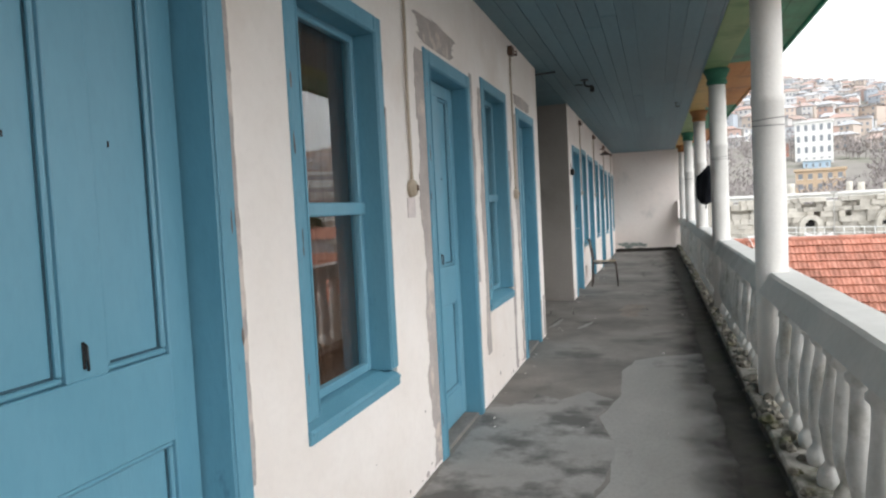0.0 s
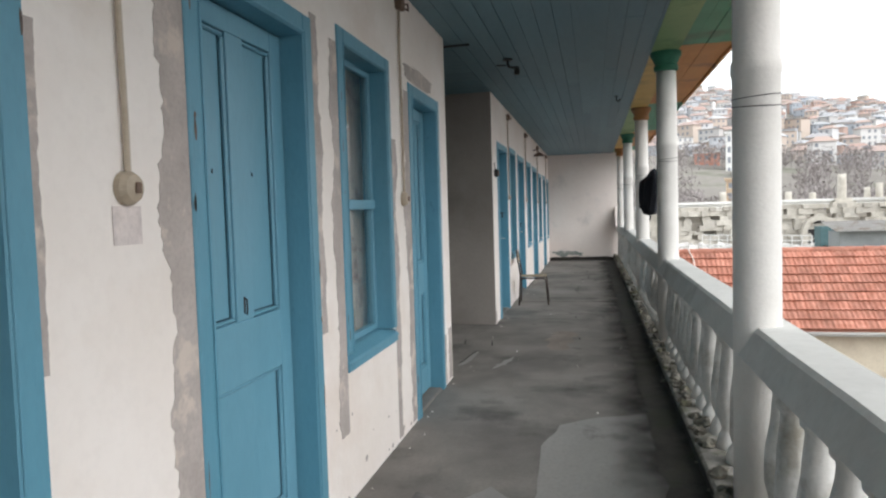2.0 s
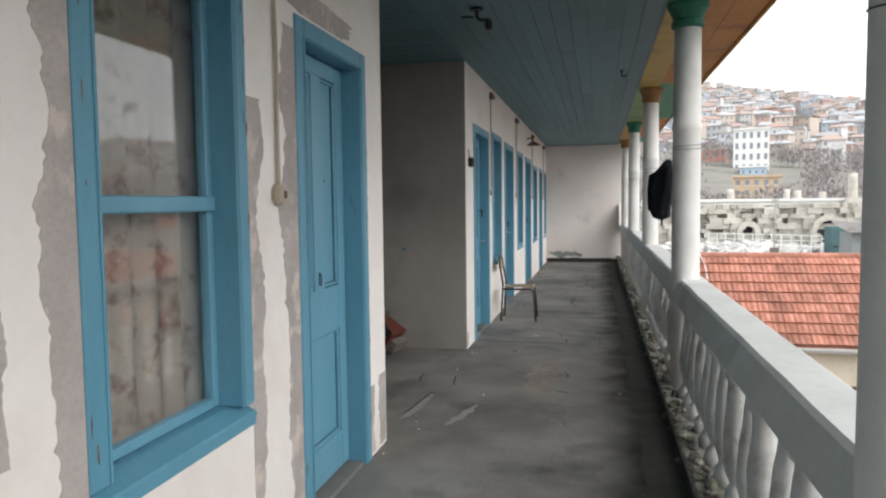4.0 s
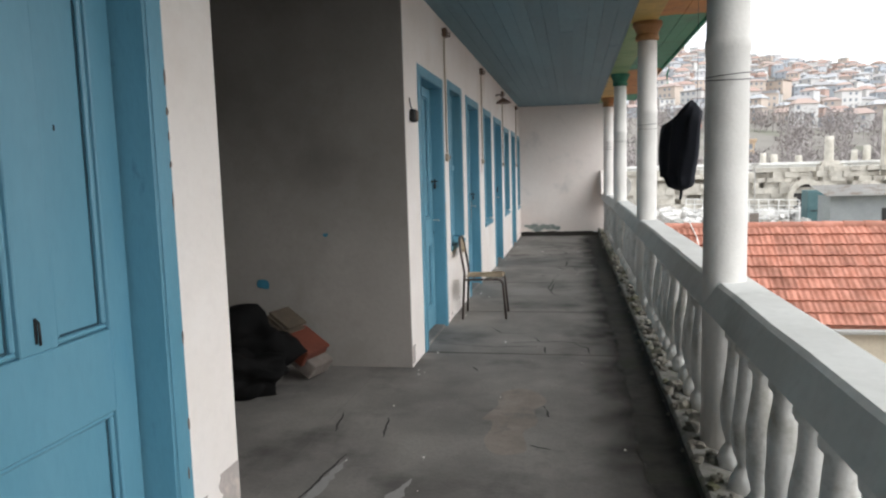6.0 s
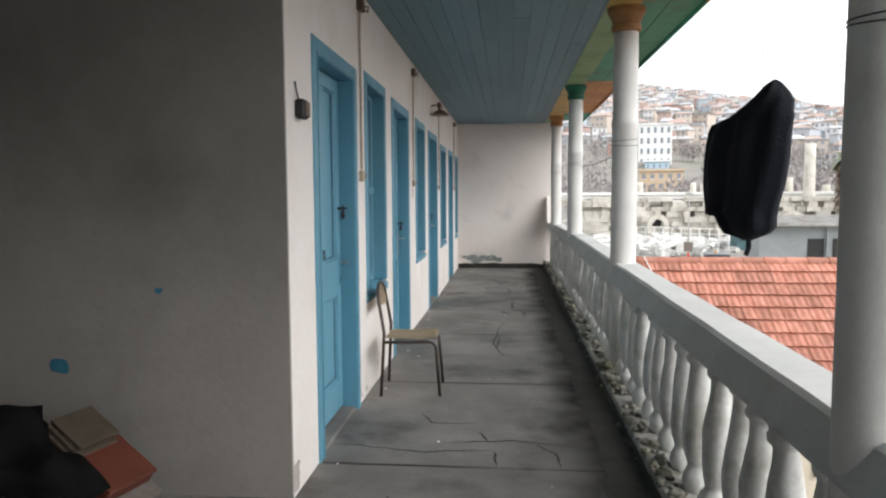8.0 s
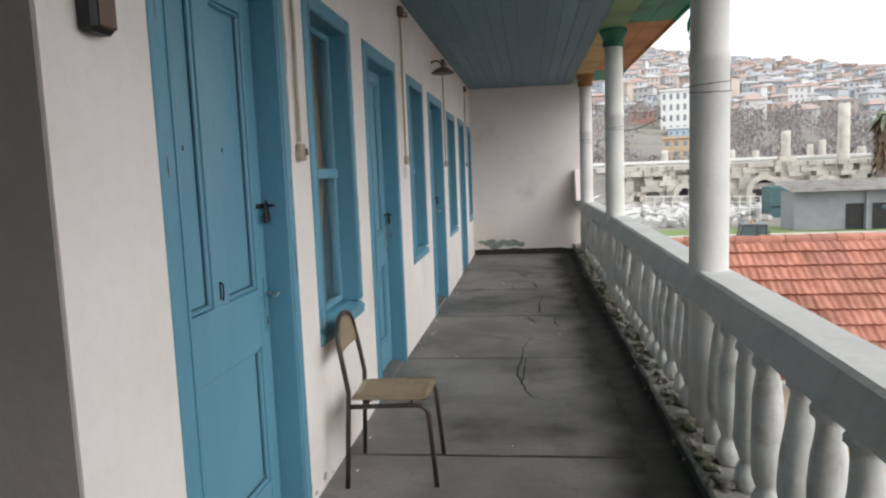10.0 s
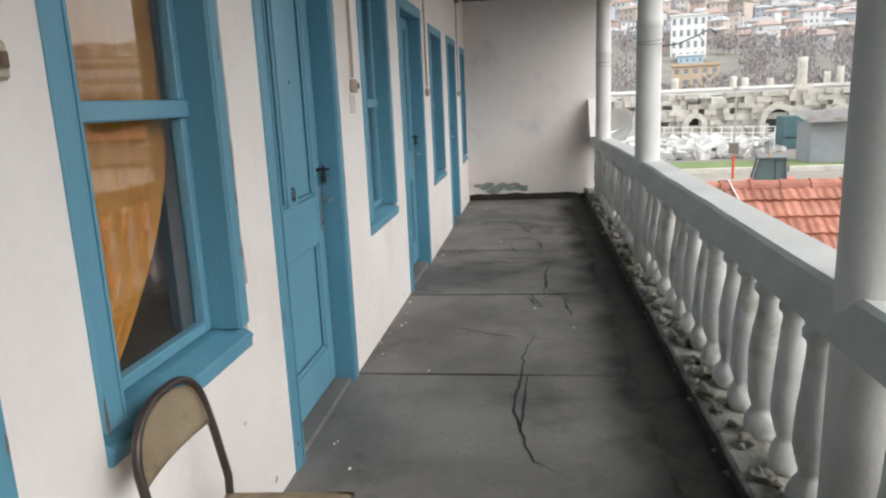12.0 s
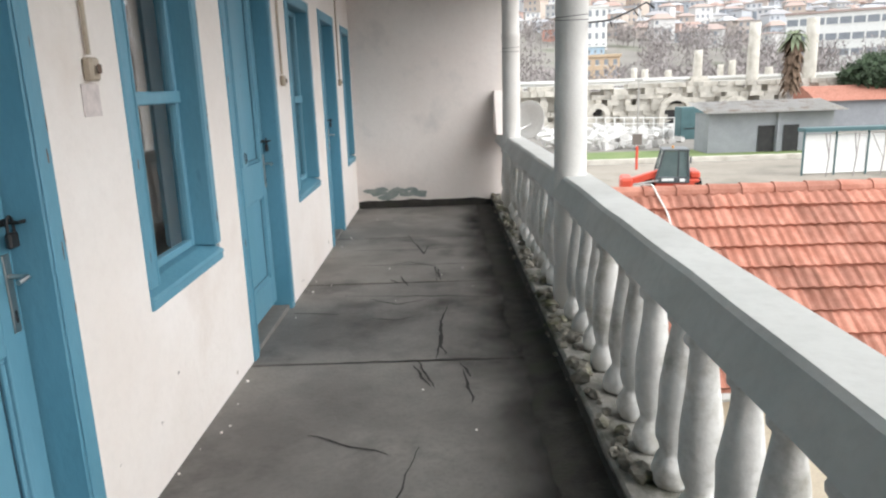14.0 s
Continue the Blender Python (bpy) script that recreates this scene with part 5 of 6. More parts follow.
bm = bmesh.new()
rings = []
radii = [0, 8, 20, 40, 70, 100, 140, 170, 200, 240, 280, 330, 380, 440, 500, 570, 640, 720, 800, 880, 960, 1200, 1700, 2600, 4000]
SEG = 144
for r in radii:
    rings.append([bm.verts.new((EX + r * math.sin(2 * math.pi * k / SEG), EY + r * math.cos(2 * math.pi * k / SEG), ground_z(EX + r * math.sin(2 * math.pi * k / SEG), EY + r * math.cos(2 * math.pi * k / SEG)))) for k in range(SEG)] if r else None)
rings[0] = [bm.verts.new((EX, EY, GZ))]
for k in range(SEG):
    bm.faces.new((rings[0][0], rings[1][(k + 1) % SEG], rings[1][k]))
for a, b in zip(rings[1:], rings[2:]):
    for k in range(SEG):
        bm.faces.new((a[k], a[(k + 1) % SEG], b[(k + 1) % SEG], b[k]))
bmesh.ops.recalc_face_normals(bm, faces=bm.faces)
g = link("ground", bm, GRASS, smooth=True)
tagged(g, "open ground rising to a built-up hillside", "ground", kind="structure")


def spot(az, r):
    return 0.28 + r * math.sin(radians(az)), 10.65 + r * math.cos(radians(az))


# unseen dark ground sheet, added to cut light bounced up into the gallery
ABSORBER = mat("bounce_absorber", (0.05, 0.05, 0.05), (0.08, 0.078, 0.075), 0.6, 6, 0.9, 0.1)
structure("pavement", boxes((1.12, 40, -30, 43.9, GZ, GZ + 0.02)), ABSORBER, "added dark ground sheet below the gallery that cuts bounced light")
structure("road", boxes((2, 70, 44.0, 60.5, GZ + 0.0, GZ + 0.03)), SAND, "pale dusty road across the open ground")
structure("lawn", boxes((2, 40, 62.5, 69.5, GZ + 0.0, GZ + 0.05)), LAWN, "strip of short green grass")
structure("kerb", boxes((2, 40, 61.0, 61.5, GZ, GZ + 0.35)), STONE, "low stone kerb beside the road")

# far houses on the hillside
rnd = random.Random(5)
walls, roofs, panes = bmesh.new(), bmesh.new(), bmesh.new()
taken = []
for i in range(3200):
    d = 275 + 600 * rnd.random() ** 0.8
    az = rnd.uniform(1, 44)
    if 8 < az < 15 and d < 290:
        continue
    x, y = spot(az, d)
    w, dp, h = rnd.uniform(6, 11), rnd.uniform(6, 9), rnd.choice((4, 6, 6, 7, 9))
    if any((x - p) ** 2 + (y - q) ** 2 < 95 for p, q in taken) or (d < 360 and rnd.random() < 0.55):
        continue
    taken.append((x, y))
    z = ground_z(x, y) - 3
    m = Matrix.Translation((x, y, z)) @ Matrix.Rotation(radians(-az + rnd.uniform(-35, 35)), 4, 'Z')
    box(walls, -w / 2, w / 2, -dp / 2, dp / 2, 0, h + 3, m=m)
    e, rise = 0.6, rnd.choice((0.5, 1.6, 2.2))
    ridge = [Vector((-w / 2 * 0.5, 0, h + 3 + rise)), Vector((w / 2 * 0.5, 0, h + 3 + rise))]
    foot = [Vector((sx * (w / 2 + e), sy * (dp / 2 + e), h + 3.02)) for sx, sy in ((-1, -1), (1, -1), (1, 1), (-1, 1))]
    rv = [roofs.verts.new(m @ q) for q in ridge]
    fv = [roofs.verts.new(m @ q) for q in foot]
    for q in ((fv[0], fv[1], rv[1], rv[0]), (fv[1], fv[2], rv[1]), (fv[2], fv[3], rv[0], rv[1]), (fv[3], fv[0], rv[0]), (fv[3], fv[2], fv[1], fv[0])):
        roofs.faces.new(q)
    for fl in range(int(h // 3)):
        for k in range(int(w // 2.6)):
            if rnd.random() < 0.85:
                xx = -w / 2 + 1.3 + k * 2.6
                box(panes, xx - 0.55, xx + 0.55, -dp / 2 - 0.06, -dp / 2 - 0.01, 3 + 0.9 + fl * 3, 3 + 2.3 + fl * 3, m=m)
tagged(link("hillside_houses", walls, HOUSES), "hundreds of small houses stacked on the hillside, paled by painted haze", "houses", kind="stuff")
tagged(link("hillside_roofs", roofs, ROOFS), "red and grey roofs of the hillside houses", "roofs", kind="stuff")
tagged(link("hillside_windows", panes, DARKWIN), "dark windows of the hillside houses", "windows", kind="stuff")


def far_block(name, az, r, w, z0, z1, storeys, bays, wall_m, roof_m, label, depth=10, turn=0, pw=0.5, ph=0.55):
    x, y = spot(az, r)
    b = holder(name, x, y, z0, label, "building")
    part("wall", boxes((-w / 2, w / 2, 0, depth, -6, z1 - z0)), wall_m, b)
    part("roof", boxes((-w / 2 - 0.4, w / 2 + 0.4, -0.4, depth + 0.4, z1 - z0 + 0.02, z1 - z0 + 0.6)), roof_m, b)
    sh, bw = (z1 - z0) / storeys, w / bays
    for i in range(storeys):
        for k in range(bays):
            x0, zb = -w / 2 + bw * (k + 0.5), sh * (i + 0.5)
            wd = part("window", boxes((x0 - bw * pw / 2 - 0.08, x0 + bw * pw / 2 + 0.08, -0.10, -0.01, zb - sh * ph / 2 - 0.12, zb - sh * ph / 2)), WHITE, b)
            part("pane", boxes((x0 - bw * pw / 2, x0 + bw * pw / 2, -0.05, -0.01, zb - sh * ph / 2, zb + sh * ph / 2)), DARKWIN, wd)
    b.rotation_euler = (0, 0, radians(-az + turn))
    return b


far_block("apartment_building", 11.7, 250, 11.2, 10.5, 25.0, 4, 5, WHITE, WHITE, "white four-storey apartment building with dark windows", pw=0.42)
PALEBLUE = mat("pale_blue_render", (0.42, 0.55, 0.66), (0.48, 0.60, 0.70), 0.5, 4, 0.9, 0.0)
far_block("blue_house", 11.9, 232, 7.5, 6.0, 11.5, 2, 4, PALEBLUE, WHITE, "pale blue house with small dark windows", pw=0.3, ph=0.4)
PINK = mat("brick_pink_render", (0.52, 0.26, 0.20), (0.58, 0.31, 0.25), 0.5, 4, 0.9, 0.0)
far_block("pink_house", 9.0, 270, 9, 10.5, 20, 3, 3, PINK, SHEET, "brick-pink house on the lower hillside", pw=0.3, ph=0.4)
# orange dulled, with haze mixed into the colour
ORANGEWALL = mat("orange_render", (0.56, 0.42, 0.29), (0.62, 0.48, 0.35), 0.5, 4, 0.9, 0.0)
far_block("orange_building", 12.3, 180, 10.6, 1.9, 6.9, 2, 5, ORANGEWALL, ORANGEWALL, "low orange building with a flat roof", pw=0.45, ph=0.5)
far_block("office_building", 30.0, 215, 34, 4.5, 16.5, 3, 11, WHITE, ROOFS, "long white office building with bands of windows and a red roof", pw=0.85, ph=0.42, depth=14)

# bare winter trees below the hillside
rnd = random.Random(11)
bm = bmesh.new()
for i in range(620):
    d, az = rnd.uniform(112, 330), rnd.uniform(2, 42)
    if 8 < az < 15.5 and 150 < d < 252:
        continue
    x, y = spot(az, d)
    z, h = ground_z(x, y) - 0.5, rnd.uniform(5, 9)
    tube(bm, [(x, y, z), (x + 0.1, y, z + h * 0.35), (x, y, z + h * 0.8)], 0.14, 4)
    for k in range(75):
        a, t = rnd.uniform(0, 6.28), rnd.random()
        rr = h * 0.36 * math.sqrt(rnd.random()) * (1.1 - 0.7 * abs(t - 0.35))
        p = Vector((x + rr * math.cos(a), y + rr * math.sin(a), z + h * (0.28 + 0.72 * t)))
        q = p + Vector((rnd.uniform(-1, 1), rnd.uniform(-1, 1), rnd.uniform(0.2, 1.4))) * 0.9
        s = Vector((rnd.uniform(-1, 1), rnd.uniform(-1, 1), rnd.uniform(-1, 1))).normalized() * rnd.uniform(0.10, 0.28)
        bm.faces.new([bm.verts.new(v) for v in (p - s, p + s, q)])
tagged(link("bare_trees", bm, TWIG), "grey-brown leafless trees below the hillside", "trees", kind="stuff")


def tree(x, y, z0, h, w, material, label, seed, name="tree", trunk=0.3):
    r = random.Random(seed)
    t = holder(name, x, y, z0, label, "tree")
    part("trunk", tube(bmesh.new(), [(0, 0, 0), (0.1, 0, h * 0.3), (0, 0.1, h * 0.6)], trunk, 7), TWIG, t)
    b = bmesh.new()
    for k in range(5200):
        a, c = r.uniform(0, 6.28), r.uniform(-1, 1)
        rad = (0.55 + 0.45 * r.random()) * (1 + 0.25 * noise.noise(Vector((math.cos(a) * 2, math.sin(a) * 2, c * 2 + seed))))
        p = Vector((w / 2 * rad * math.sqrt(1 - c * c) * math.cos(a), w / 2 * rad * math.sqrt(1 - c * c) * math.sin(a), h * 0.6 + h * 0.4 * rad * c))
        u = Vector((r.uniform(-1, 1), r.uniform(-1, 1), r.uniform(-0.4, 1))).normalized()
        v = u.orthogonal().normalized()
        s = r.uniform(0.25, 0.5)
        b.faces.new([b.verts.new(q) for q in (p - v * s * 0.5, p + v * s * 0.5, p + u * s * 1.6)])
    part("crown", b, material, t)
    return t


x, y = spot(31.2, 92)
tree(x, y, GZ, 8.0, 7.0, PINE, "dark green round-headed pine tree", 2)
x, y = spot(26.1, 80)
palm = holder("palm_tree", x, y, GZ, "tall palm with a skirt of dead brown fronds", "tree")
part("trunk", lathe([(0.35, 0), (0.3, 4), (0.28, 9.3)], 10, 0.1), TWIG, palm)
DEADFROND = mat("dead_palm_fronds", (0.13, 0.085, 0.06), (0.19, 0.13, 0.09), 1, 8, 0.95, 0.0, vary=0.2, island=True)
FROND = mat("palm_fronds", (0.16, 0.20, 0.12), (0.24, 0.27, 0.17), 1, 8, 0.8, 0.0, vary=0.2, island=True)
r = random.Random(6)
for nm, mt, cnt, up in (("dead_skirt", DEADFROND, 160, False), ("crown", FROND, 60, True)):
    b = bmesh.new()
    for k in range(cnt):
        a = r.uniform(0, 6.28)
        z = r.uniform(5.0, 9.6) if not up else 9.6
        d = Vector((math.cos(a), math.sin(a), 0))
        n_ = Vector((-math.sin(a), math.cos(a), 0)) * 0.22
        if up:
            el = r.uniform(-0.3, 1.2)
            pts = [Vector((0, 0, z)) + d * (t * 1.7 * math.cos(el)) + Vector((0, 0, t * 1.9 * math.sin(el) - 1.3 * t * t)) for t in (0, 0.35, 0.7, 1)]
        else:
            pts = [Vector((0, 0, z)) + d * (0.35 + 0.75 * t) + Vector((0, 0, -1.3 * t)) for t in (0, 0.35, 0.7, 1)]
        prev = None
        for t, p in zip((0.5, 1, 0.8, 0.1), pts):
            row = [b.verts.new(p - n_ * t), b.verts.new(p + n_ * t)]
            if prev:
                b.faces.new((prev[0], prev[1], row[1], row[0]))
            prev = row
    part(nm, b, mt, palm)

# ---- the ruins ----
rnd = random.Random(8)
bm = bmesh.new()
RX0, RX1 = 7.0, 52.0


def ruin_y(x):
    return 96 - 0.12 * (x - 7)


box(bm, RX0, RX1, 95.6, 97, GZ, 0.1)
z = GZ
while z < 0.7:
    h = rnd.uniform(0.45, 0.7)
    x = RX0
    while x < RX1:
        w = rnd.uniform(0.6, 1.7)
        keep = 0.975 if z < -1.5 else 0.72 + 0.3 * noise.noise(Vector((x * 0.12, z, 4)))
        if rnd.random() < keep:
            m = Matrix.Translation((x + w / 2, ruin_y(x) + rnd.uniform(-0.3, 0.3), z + h / 2))
            rough_block(bm, w * 0.99, 1.6, h * 0.99, m, 0.035, rnd.random())
        x += w
    z += h
tagged(link("ruin_wall", bm, STONE), "long ancient wall of pale broken stone blocks", "ruin", kind="stuff")
structure("walkway", boxes((6, 56, 97.2, 99.5, 0.72, 1.25), (6, 56, 96.8, 97.19, 1.26, 1.55), (6, 56, 97.2, 97.4, 0.35, 0.5)), WHITE, "white railed walkway along the top of the ruins")
for az, w in ((17.9, 3.0), (12.0, 1.6), (22.4, 2.4)):
    x, y = spot(az, 88)
    y = ruin_y(x) - 1.0
    arch = holder("stone_arch", x, y, GZ, "low stone arch with a dark opening", "arch", "arches in the ruins")
    for k in range(11):
        an = math.pi * k / 10
        b = bmesh.new()
        rough_block(b, 0.55, 0.8, 0.6, pose((w / 2 + 0.2) * math.cos(an), 0, 2.0 + (w / 2 + 0.2) * math.sin(an), 0, 90 - math.degrees(an), 0), 0.05, k)
        part("stone", b, STONE, arch)
    for s in (-1, 1):
        for k in range(4):
            b = bmesh.new()
            rough_block(b, 0.6, 0.8, 0.5, pose(s * (w / 2 + 0.2), 0, 0.25 + 0.5 * k), 0.05, k + 20)
            part("stone", b, STONE, arch)
    b = bmesh.new()
    ring = [b.verts.new((w / 2 * math.cos(a), 0.35, 2.0 + w / 2 * math.sin(a))) for a in [math.pi * k / 12 for k in range(13)]] + [b.verts.new((-w / 2, 0.35, 0)), b.verts.new((w / 2, 0.35, 0))]
    b.faces.new(ring)
    part("opening", b, DARK, arch)


def ruin_column(az, r, z0, z1, rad, base=True):
    x, y = spot(az, r)
    c = holder("marble_column", x, y, z0, "standing fluted marble column shaft among the ruins", "column", "ruin columns")
    part("drum", lathe([(rad * 1.05, 0), (rad, 0.4), (rad * 0.92, (z1 - z0) * 0.7), (rad * 0.9, z1 - z0)], 14, 0.06, az), STONE, c, smooth=True)
    if base:
        b = bmesh.new()
        rough_block(b, rad * 5, rad * 4, 1.4, pose(0, 0, -0.9), 0.06, 3)
        rough_block(b, rad * 3.4, rad * 3, 0.7, pose(0, 0, -0.1), 0.06, 4)
        rough_block(b, rad * 6.5, rad * 4, GZ * -1 + z0 - 1.5, pose(0, 0, (GZ - z0 - 1.5) / 2), 0.03, 6)
        part("pedestal", b, STONE, c)
    return c


for az, r, z0, z1, rad in ((19.7, 92, 1.3, 4.6, 0.55), (23.5, 92, -0.6, 7.4, 0.70), (27.2, 95, 0.6, 7.7, 0.75), (21.3, 97, 1.3, 2.9, 0.4), (22.1, 97, 1.3, 3.4, 0.45), (17.6, 95, 1.3, 2.4, 0.45),
                           (24.6, 97, 1.3, 2.4, 0.5), (15.1, 93, 1.2, 2.8, 0.4), (15.9, 93, 1.2, 2.6, 0.45), (10.9, 94, 1.2, 2.9, 0.5)):
    ruin_column(az, r, z0, z1, rad)
bm = bmesh.new()
for i in range(260):
    az, d = rnd.gauss(13.6, 1.9), rnd.uniform(63, 80)
    x, y = spot(az, d)
    s = rnd.uniform(0.3, 0.95)
    rough_block(bm, s * rnd.uniform(0.9, 1.8), s, s * rnd.uniform(0.5, 0.9), Matrix.Translation((x, y, GZ + s * 0.3 + rnd.choice((0, 0, 0.4)))) @ Euler((rnd.uniform(-0.5, 0.5), rnd.uniform(-0.5, 0.5), rnd.uniform(0, 3))).to_matrix().to_4x4(), 0.14, i)
for i in range(200):
    az, d = rnd.uniform(4, 24), rnd.uniform(76, 88)
    x, y = spot(az, d)
    s = rnd.uniform(0.4, 1.1)
    rough_block(bm, s * rnd.uniform(0.9, 1.8), s, s * rnd.uniform(0.5, 1.2), Matrix.Translation((x, y, GZ + s * 0.3)) @ Euler((rnd.uniform(-0.3, 0.3), rnd.uniform(-0.3, 0.3), rnd.uniform(0, 3))).to_matrix().to_4x4(), 0.14, i)
MARBLE = mat("white_marble_rubble", (0.48, 0.465, 0.44), (0.60, 0.585, 0.565), 1, 6, 0.8, 0.2, vary=0.2, island=True)
tagged(link("marble_blocks", bm, MARBLE), "heaps of broken white marble blocks on the grass", "rubble", kind="stuff")
fence = holder("site_fence", 0, 0, 0, "white tubular rail fence before the ruins", "fence")
p0, p1 = spot(9.5, 74), spot(18.2, 70)
for k in range(13):
    t = k / 12
    x, y = p0[0] + (p1[0] - p0[0]) * t, p0[1] + (p1[1] - p0[1]) * t
    part("post", tube(bmesh.new(), [(x, y, GZ), (x, y, GZ + 2.3)], 0.05, 6), WHITE, fence)
for zz in (1.2, 1.75, 2.3):
    part("bar", tube(bmesh.new(), [(*p0, GZ + zz), (*p1, GZ + zz)], 0.045, 6), WHITE, fence)

# ---- the yard: shed, screen, lamp post, machine ----
sx0, sx1, sy = 21.2, 31.0, 66.0
shed = holder("shed", sx0, sy, GZ, "grey rendered shed with a rusty sheet roof and dark doorways", "shed")
part("wall", boxes((0, sx1 - sx0, 0, 3, 0, 3.1)), GREYRENDER, shed)
for k in range(11):
    bm = bmesh.new()
    prev = None
    for q in range(9):
        xx, zz = -0.5 + k * 1.0 + q * 0.125, 3.15 + 0.08 * (q % 2)
        row = [bm.verts.new((xx, -0.9, zz)), bm.verts.new((xx, 3.6, zz + 0.75))]
        if prev:
            bm.faces.new((prev[0], row[0], row[1], prev[1]))
        prev = row
    bmesh.ops.solidify(bm, geom=bm.faces[:], thickness=0.03)
    part("roof_sheet", bm, SHEET, shed, "rusty grey corrugated sheet")
for x0, x1 in ((3.9, 5.2), (5.9, 7.1)):
    part("doorway", boxes((x0, x1, -0.06, -0.01, 0.05, 2.1)), DARK, shed, "dark open doorway")
part("lintel_post", boxes((5.3, 5.5, -0.3, -0.1, 0, 3.1)), GREYRENDER, shed)
x, y = spot(20.3, 74)
hut = holder("dark_container", x, y, GZ, "low dark teal sheet container beside the shed", "container")
part("body", boxes((-2.2, 1.9, 0, 2, 0, 3.1), bevel=0.05), DKTEAL, hut)
part("rib", boxes((-1.9, 1.8, -0.05, -0.005, 1.0, 1.1)), BLACKMETAL, hut)
x, y = spot(27.3, 46.7)
scr = holder("screen_fence", x, y, GZ, "white sheeted fence under a green rail", "fence")
for k in range(8):
    part("sheet", boxes((k * 1.9 + 0.03, k * 1.9 + 1.86, 0, 0.06, 0.15, 2.45), bevel=0.01), WHITE, scr)
    part("post", boxes((k * 1.9 - 0.05, k * 1.9 + 0.03, -0.06, 0.08, 0, 2.6), bevel=0.01), DKTEAL, scr)
part("top_rail", boxes((-0.2, 15.4, -0.4, 0.5, 2.62, 2.85), bevel=0.02), DKTEAL, scr)
bm = bmesh.new()
rr = random.Random(3)
for k in range(7):
    x0 = 1.0 + k * 1.6
    tube(bm, [(x0, -0.8, 0), (x0 + 0.1, -0.8, 1.2), (x0 + rr.uniform(-0.4, 0.4), -0.8, 2.6)], 0.035, 5)
    tube(bm, [(x0 + 0.1, -0.8, 1.0), (x0 + rr.uniform(-0.8, 0.8), -0.8, 2.5)], 0.025, 5)
tw = link("saplings", bm, TWIG)
tw.location = (x, y, GZ)
tagged(tw, "thin leafless saplings before the white fence", "saplings", kind="stuff")
x, y = spot(28.0, 84)
low = holder("low_house", x, y, GZ, "low house with a faded red tiled roof", "house")
part("wall", boxes((0, 16, 0, 6, 0, 3.2)), GREYRENDER, low)
bm = bmesh.new()
v = [bm.verts.new(q) for q in ((-0.5, -0.6, 3.1), (16.5, -0.6, 3.1), (16.5, 3, 4.6), (-0.5, 3, 4.6), (16.5, 6.6, 3.1), (-0.5, 6.6, 3.1))]
for q in ((0, 1, 2, 3), (3, 2, 4, 5), (1, 4, 2), (0, 3, 5), (0, 5, 4, 1)):
    bm.faces.new([v[i] for i in q])
part("roof", bm, TILE_FAR, low)
x, y = spot(15.5, 48.7)
lp = holder("lamp_post", x, y, GZ, "thin grey lamp post with a red-painted foot", "lamp post")
part("pole", tube(bmesh.new(), [(0, 0, 0.9), (0, 0, 5.9)], 0.05, 8), STEEL, lp)
part("foot", tube(bmesh.new(), [(0, 0, 0), (0, 0, 1.6)], 0.09, 8), RED, lp, "red-painted foot")
part("arm", boxes((-0.25, 0.25, -0.06, 0.06, 5.85, 6.0), bevel=0.02), STEEL, lp)
part("sign", boxes((-0.35, 0.30, -0.08, -0.052, 1.7, 2.4), bevel=0.01), PALEBAG, lp, "blank pale board on the pole")

x, y = spot(18.2, 36.8)
tele = holder("telehandler", x, y, GZ, "red telescopic handler with a dark glazed cab", "machine")
part("chassis", boxes((-1.0, 1.3, -0.6, 2.2, 0.55, 1.10), bevel=0.08), RED, tele)
part("engine_cover", boxes((0.80, 1.30, -0.55, 1.1, 1.11, 1.45), bevel=0.08), RED, tele)


def cab_post(bm, p, q, r=0.05):
    tube(bm, [p, q], r, 6)


# the cab leans back: its windscreen slopes on the side of the bucket
foot = [(-0.80, -0.7), (0.72, -0.7), (0.72, 0.9), (-0.80, 0.9)]
head = [(-0.48, -0.64), (0.66, -0.64), (0.66, 0.84), (-0.48, 0.84)]
bm = boxes((-0.86, 0.78, -0.74, 0.94, 0.90, 1.22), bevel=0.03)
box(bm, -0.56, 0.72, -0.70, 0.90, 2.47, 2.57, bevel=0.03)
for (fx, fy), (hx, hy) in zip(foot, head):
    cab_post(bm, (fx, fy, 1.2), (hx, hy, 2.5))
cab_post(bm, (0.22, -0.7, 1.2), (0.22, -0.64, 2.5), 0.035)
cab = part("cab", bm, CABGREY, tele, "dark grey cab frame")


def cab_pane(a, b, c, d):
    q = bmesh.new()
    q.faces.new([q.verts.new(v) for v in (a, b, c, d)])
    bmesh.ops.solidify(q, geom=q.faces[:], thickness=0.015)
    return part("glass", q, CABGLASS, cab, "greenish cab glass")


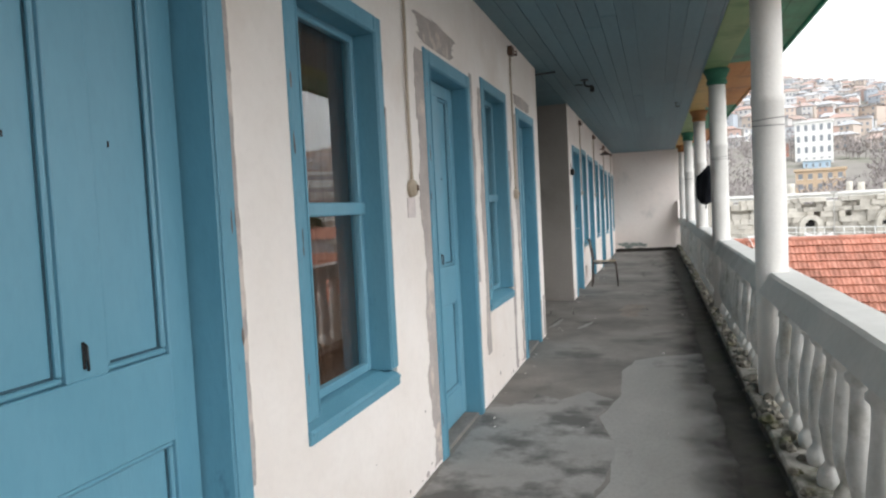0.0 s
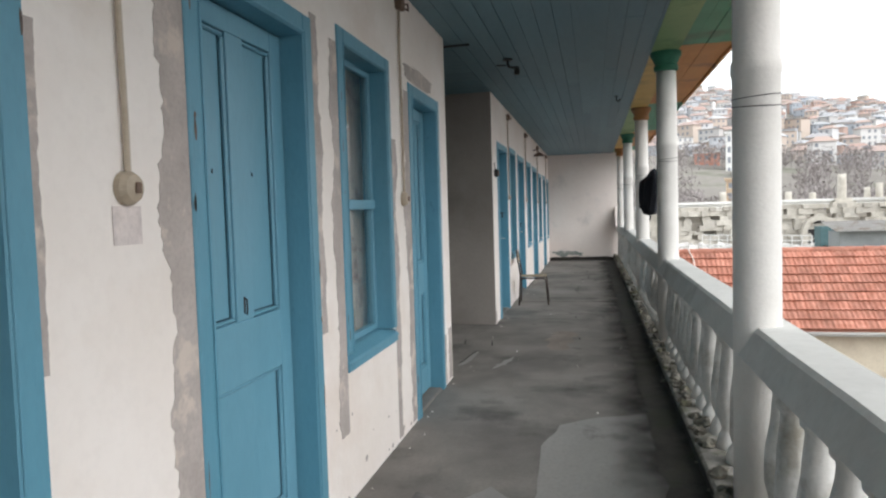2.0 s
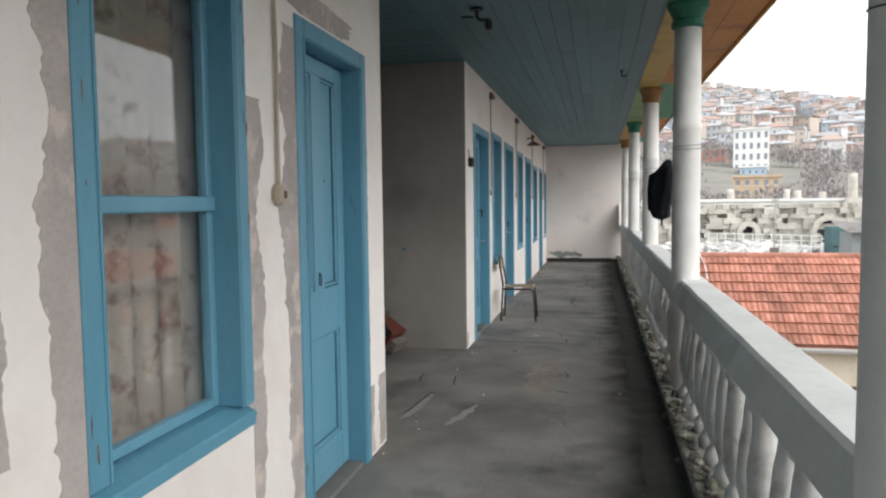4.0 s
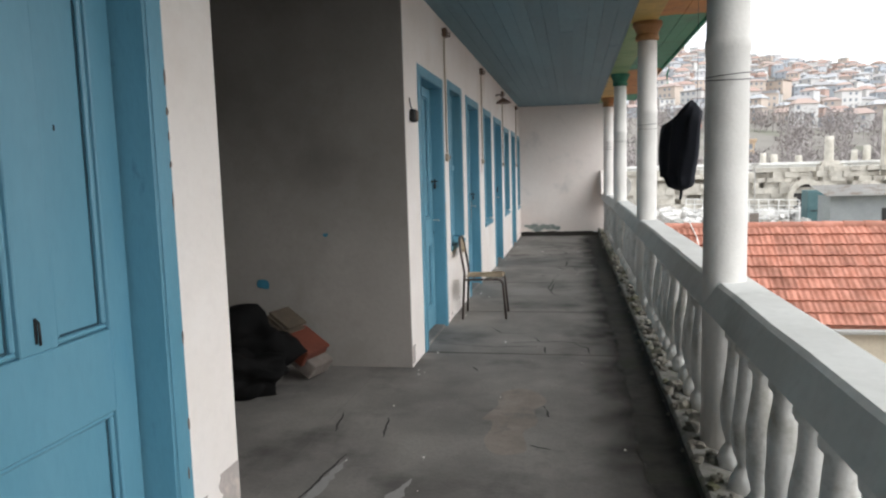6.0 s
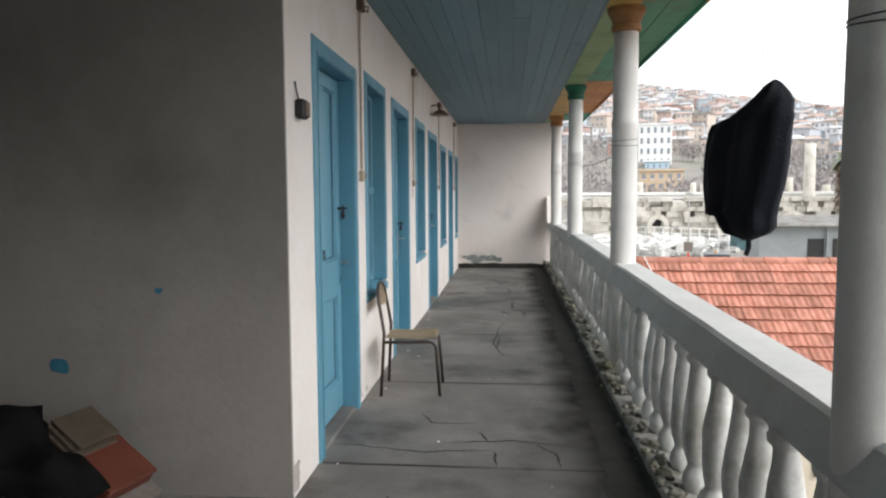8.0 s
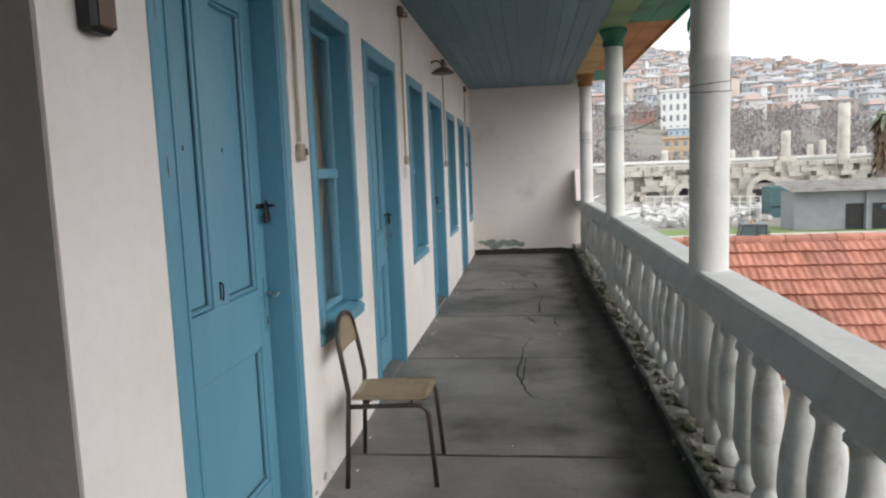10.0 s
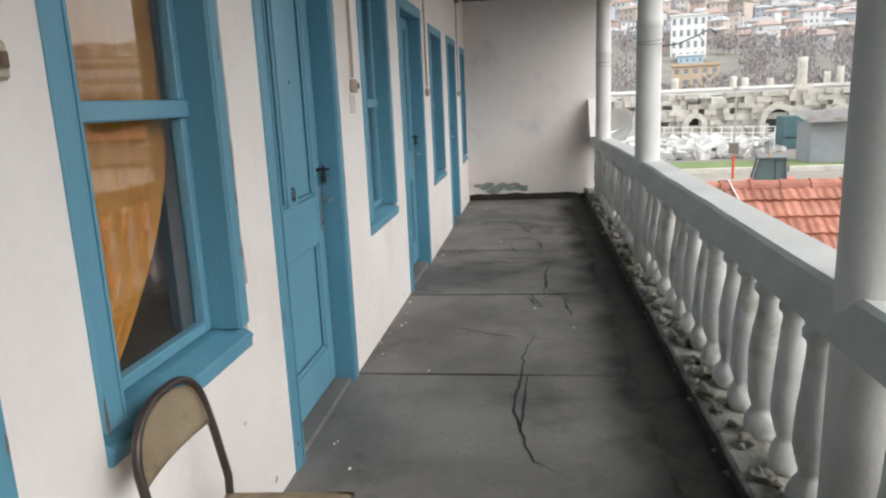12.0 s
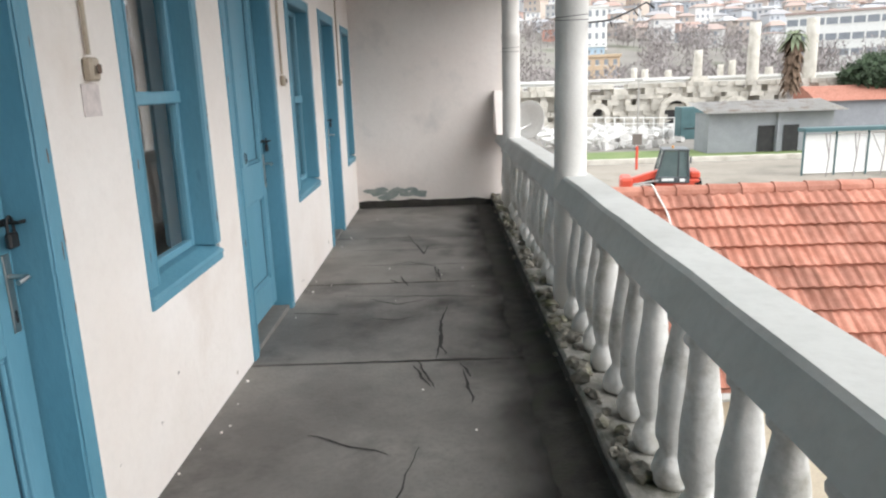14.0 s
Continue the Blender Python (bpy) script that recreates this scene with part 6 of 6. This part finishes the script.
cab_pane((-0.78, -0.69, 1.23), (0.20, -0.69, 1.23), (0.20, -0.63, 2.46), (-0.47, -0.63, 2.46))
cab_pane((0.24, -0.69, 1.23), (0.70, -0.69, 1.23), (0.64, -0.63, 2.46), (0.24, -0.63, 2.46))
cab_pane((-0.80, -0.66, 1.23), (-0.80, 0.86, 1.23), (-0.49, 0.80, 2.46), (-0.49, -0.60, 2.46))
cab_pane((0.71, -0.66, 1.23), (0.71, 0.86, 1.23), (0.66, 0.80, 2.46), (0.66, -0.60, 2.46))
part("plate_bar", boxes((-0.55, 0.02, -0.80, -0.745, 1.02, 1.15)), WHITE, cab, "plain pale bar under the windscreen")
part("lamp", boxes((0.30, 0.55, -0.79, -0.745, 0.98, 1.14), bevel=0.02), WHITE, cab, "pale headlamp")
part("mirror", boxes((0.74, 0.80, -0.95, -0.78, 1.9, 2.25), bevel=0.02), CABGREY, cab, "black wing mirror")
part("beacon", lathe([(0.06, 2.575), (0.06, 2.67), (0.03, 2.70)], 10), ORANGE, cab, "orange beacon")
bm = bmesh.new()
box(bm, -1.1, 0.9, -0.19, 0.19, -0.17, 0.17, bevel=0.04, m=pose(-1.35, -0.45, 1.18, 0, -17, 8))
part("boom", bm, RED, tele, "red boom")
part("ram", tube(bmesh.new(), [(-0.7, -0.72, 1.05), (-1.9, -0.72, 0.85)], 0.05, 8), STEEL, tele, "bare metal lifting ram")
part("bucket", boxes((-2.55, -1.95, -1.1, 0.7, 0.35, 1.20), bevel=0.12), RED, tele, "red front bucket")
for wx in (-1.0, 1.2):
    for wy in (-0.2, 1.9):
        wl_ = lathe([(0.3, -0.19), (0.5, -0.17), (0.56, -0.08), (0.56, 0.08), (0.5, 0.17), (0.3, 0.19)], 20)
        bmesh.ops.transform(wl_, matrix=pose(wx, wy, 0.56, 0, 90, 0), verts=wl_.verts)
        wh = part("wheel", wl_, SACK, tele, "black tyre")
        rm = lathe([(0.28, -0.2), (0.28, 0.2)], 16)
        bmesh.ops.transform(rm, matrix=pose(wx, wy, 0.56, 0, 90, 0), verts=rm.verts)
        part("rim", rm, RED, wh)
tele.rotation_euler = (0, 0, radians(-12))
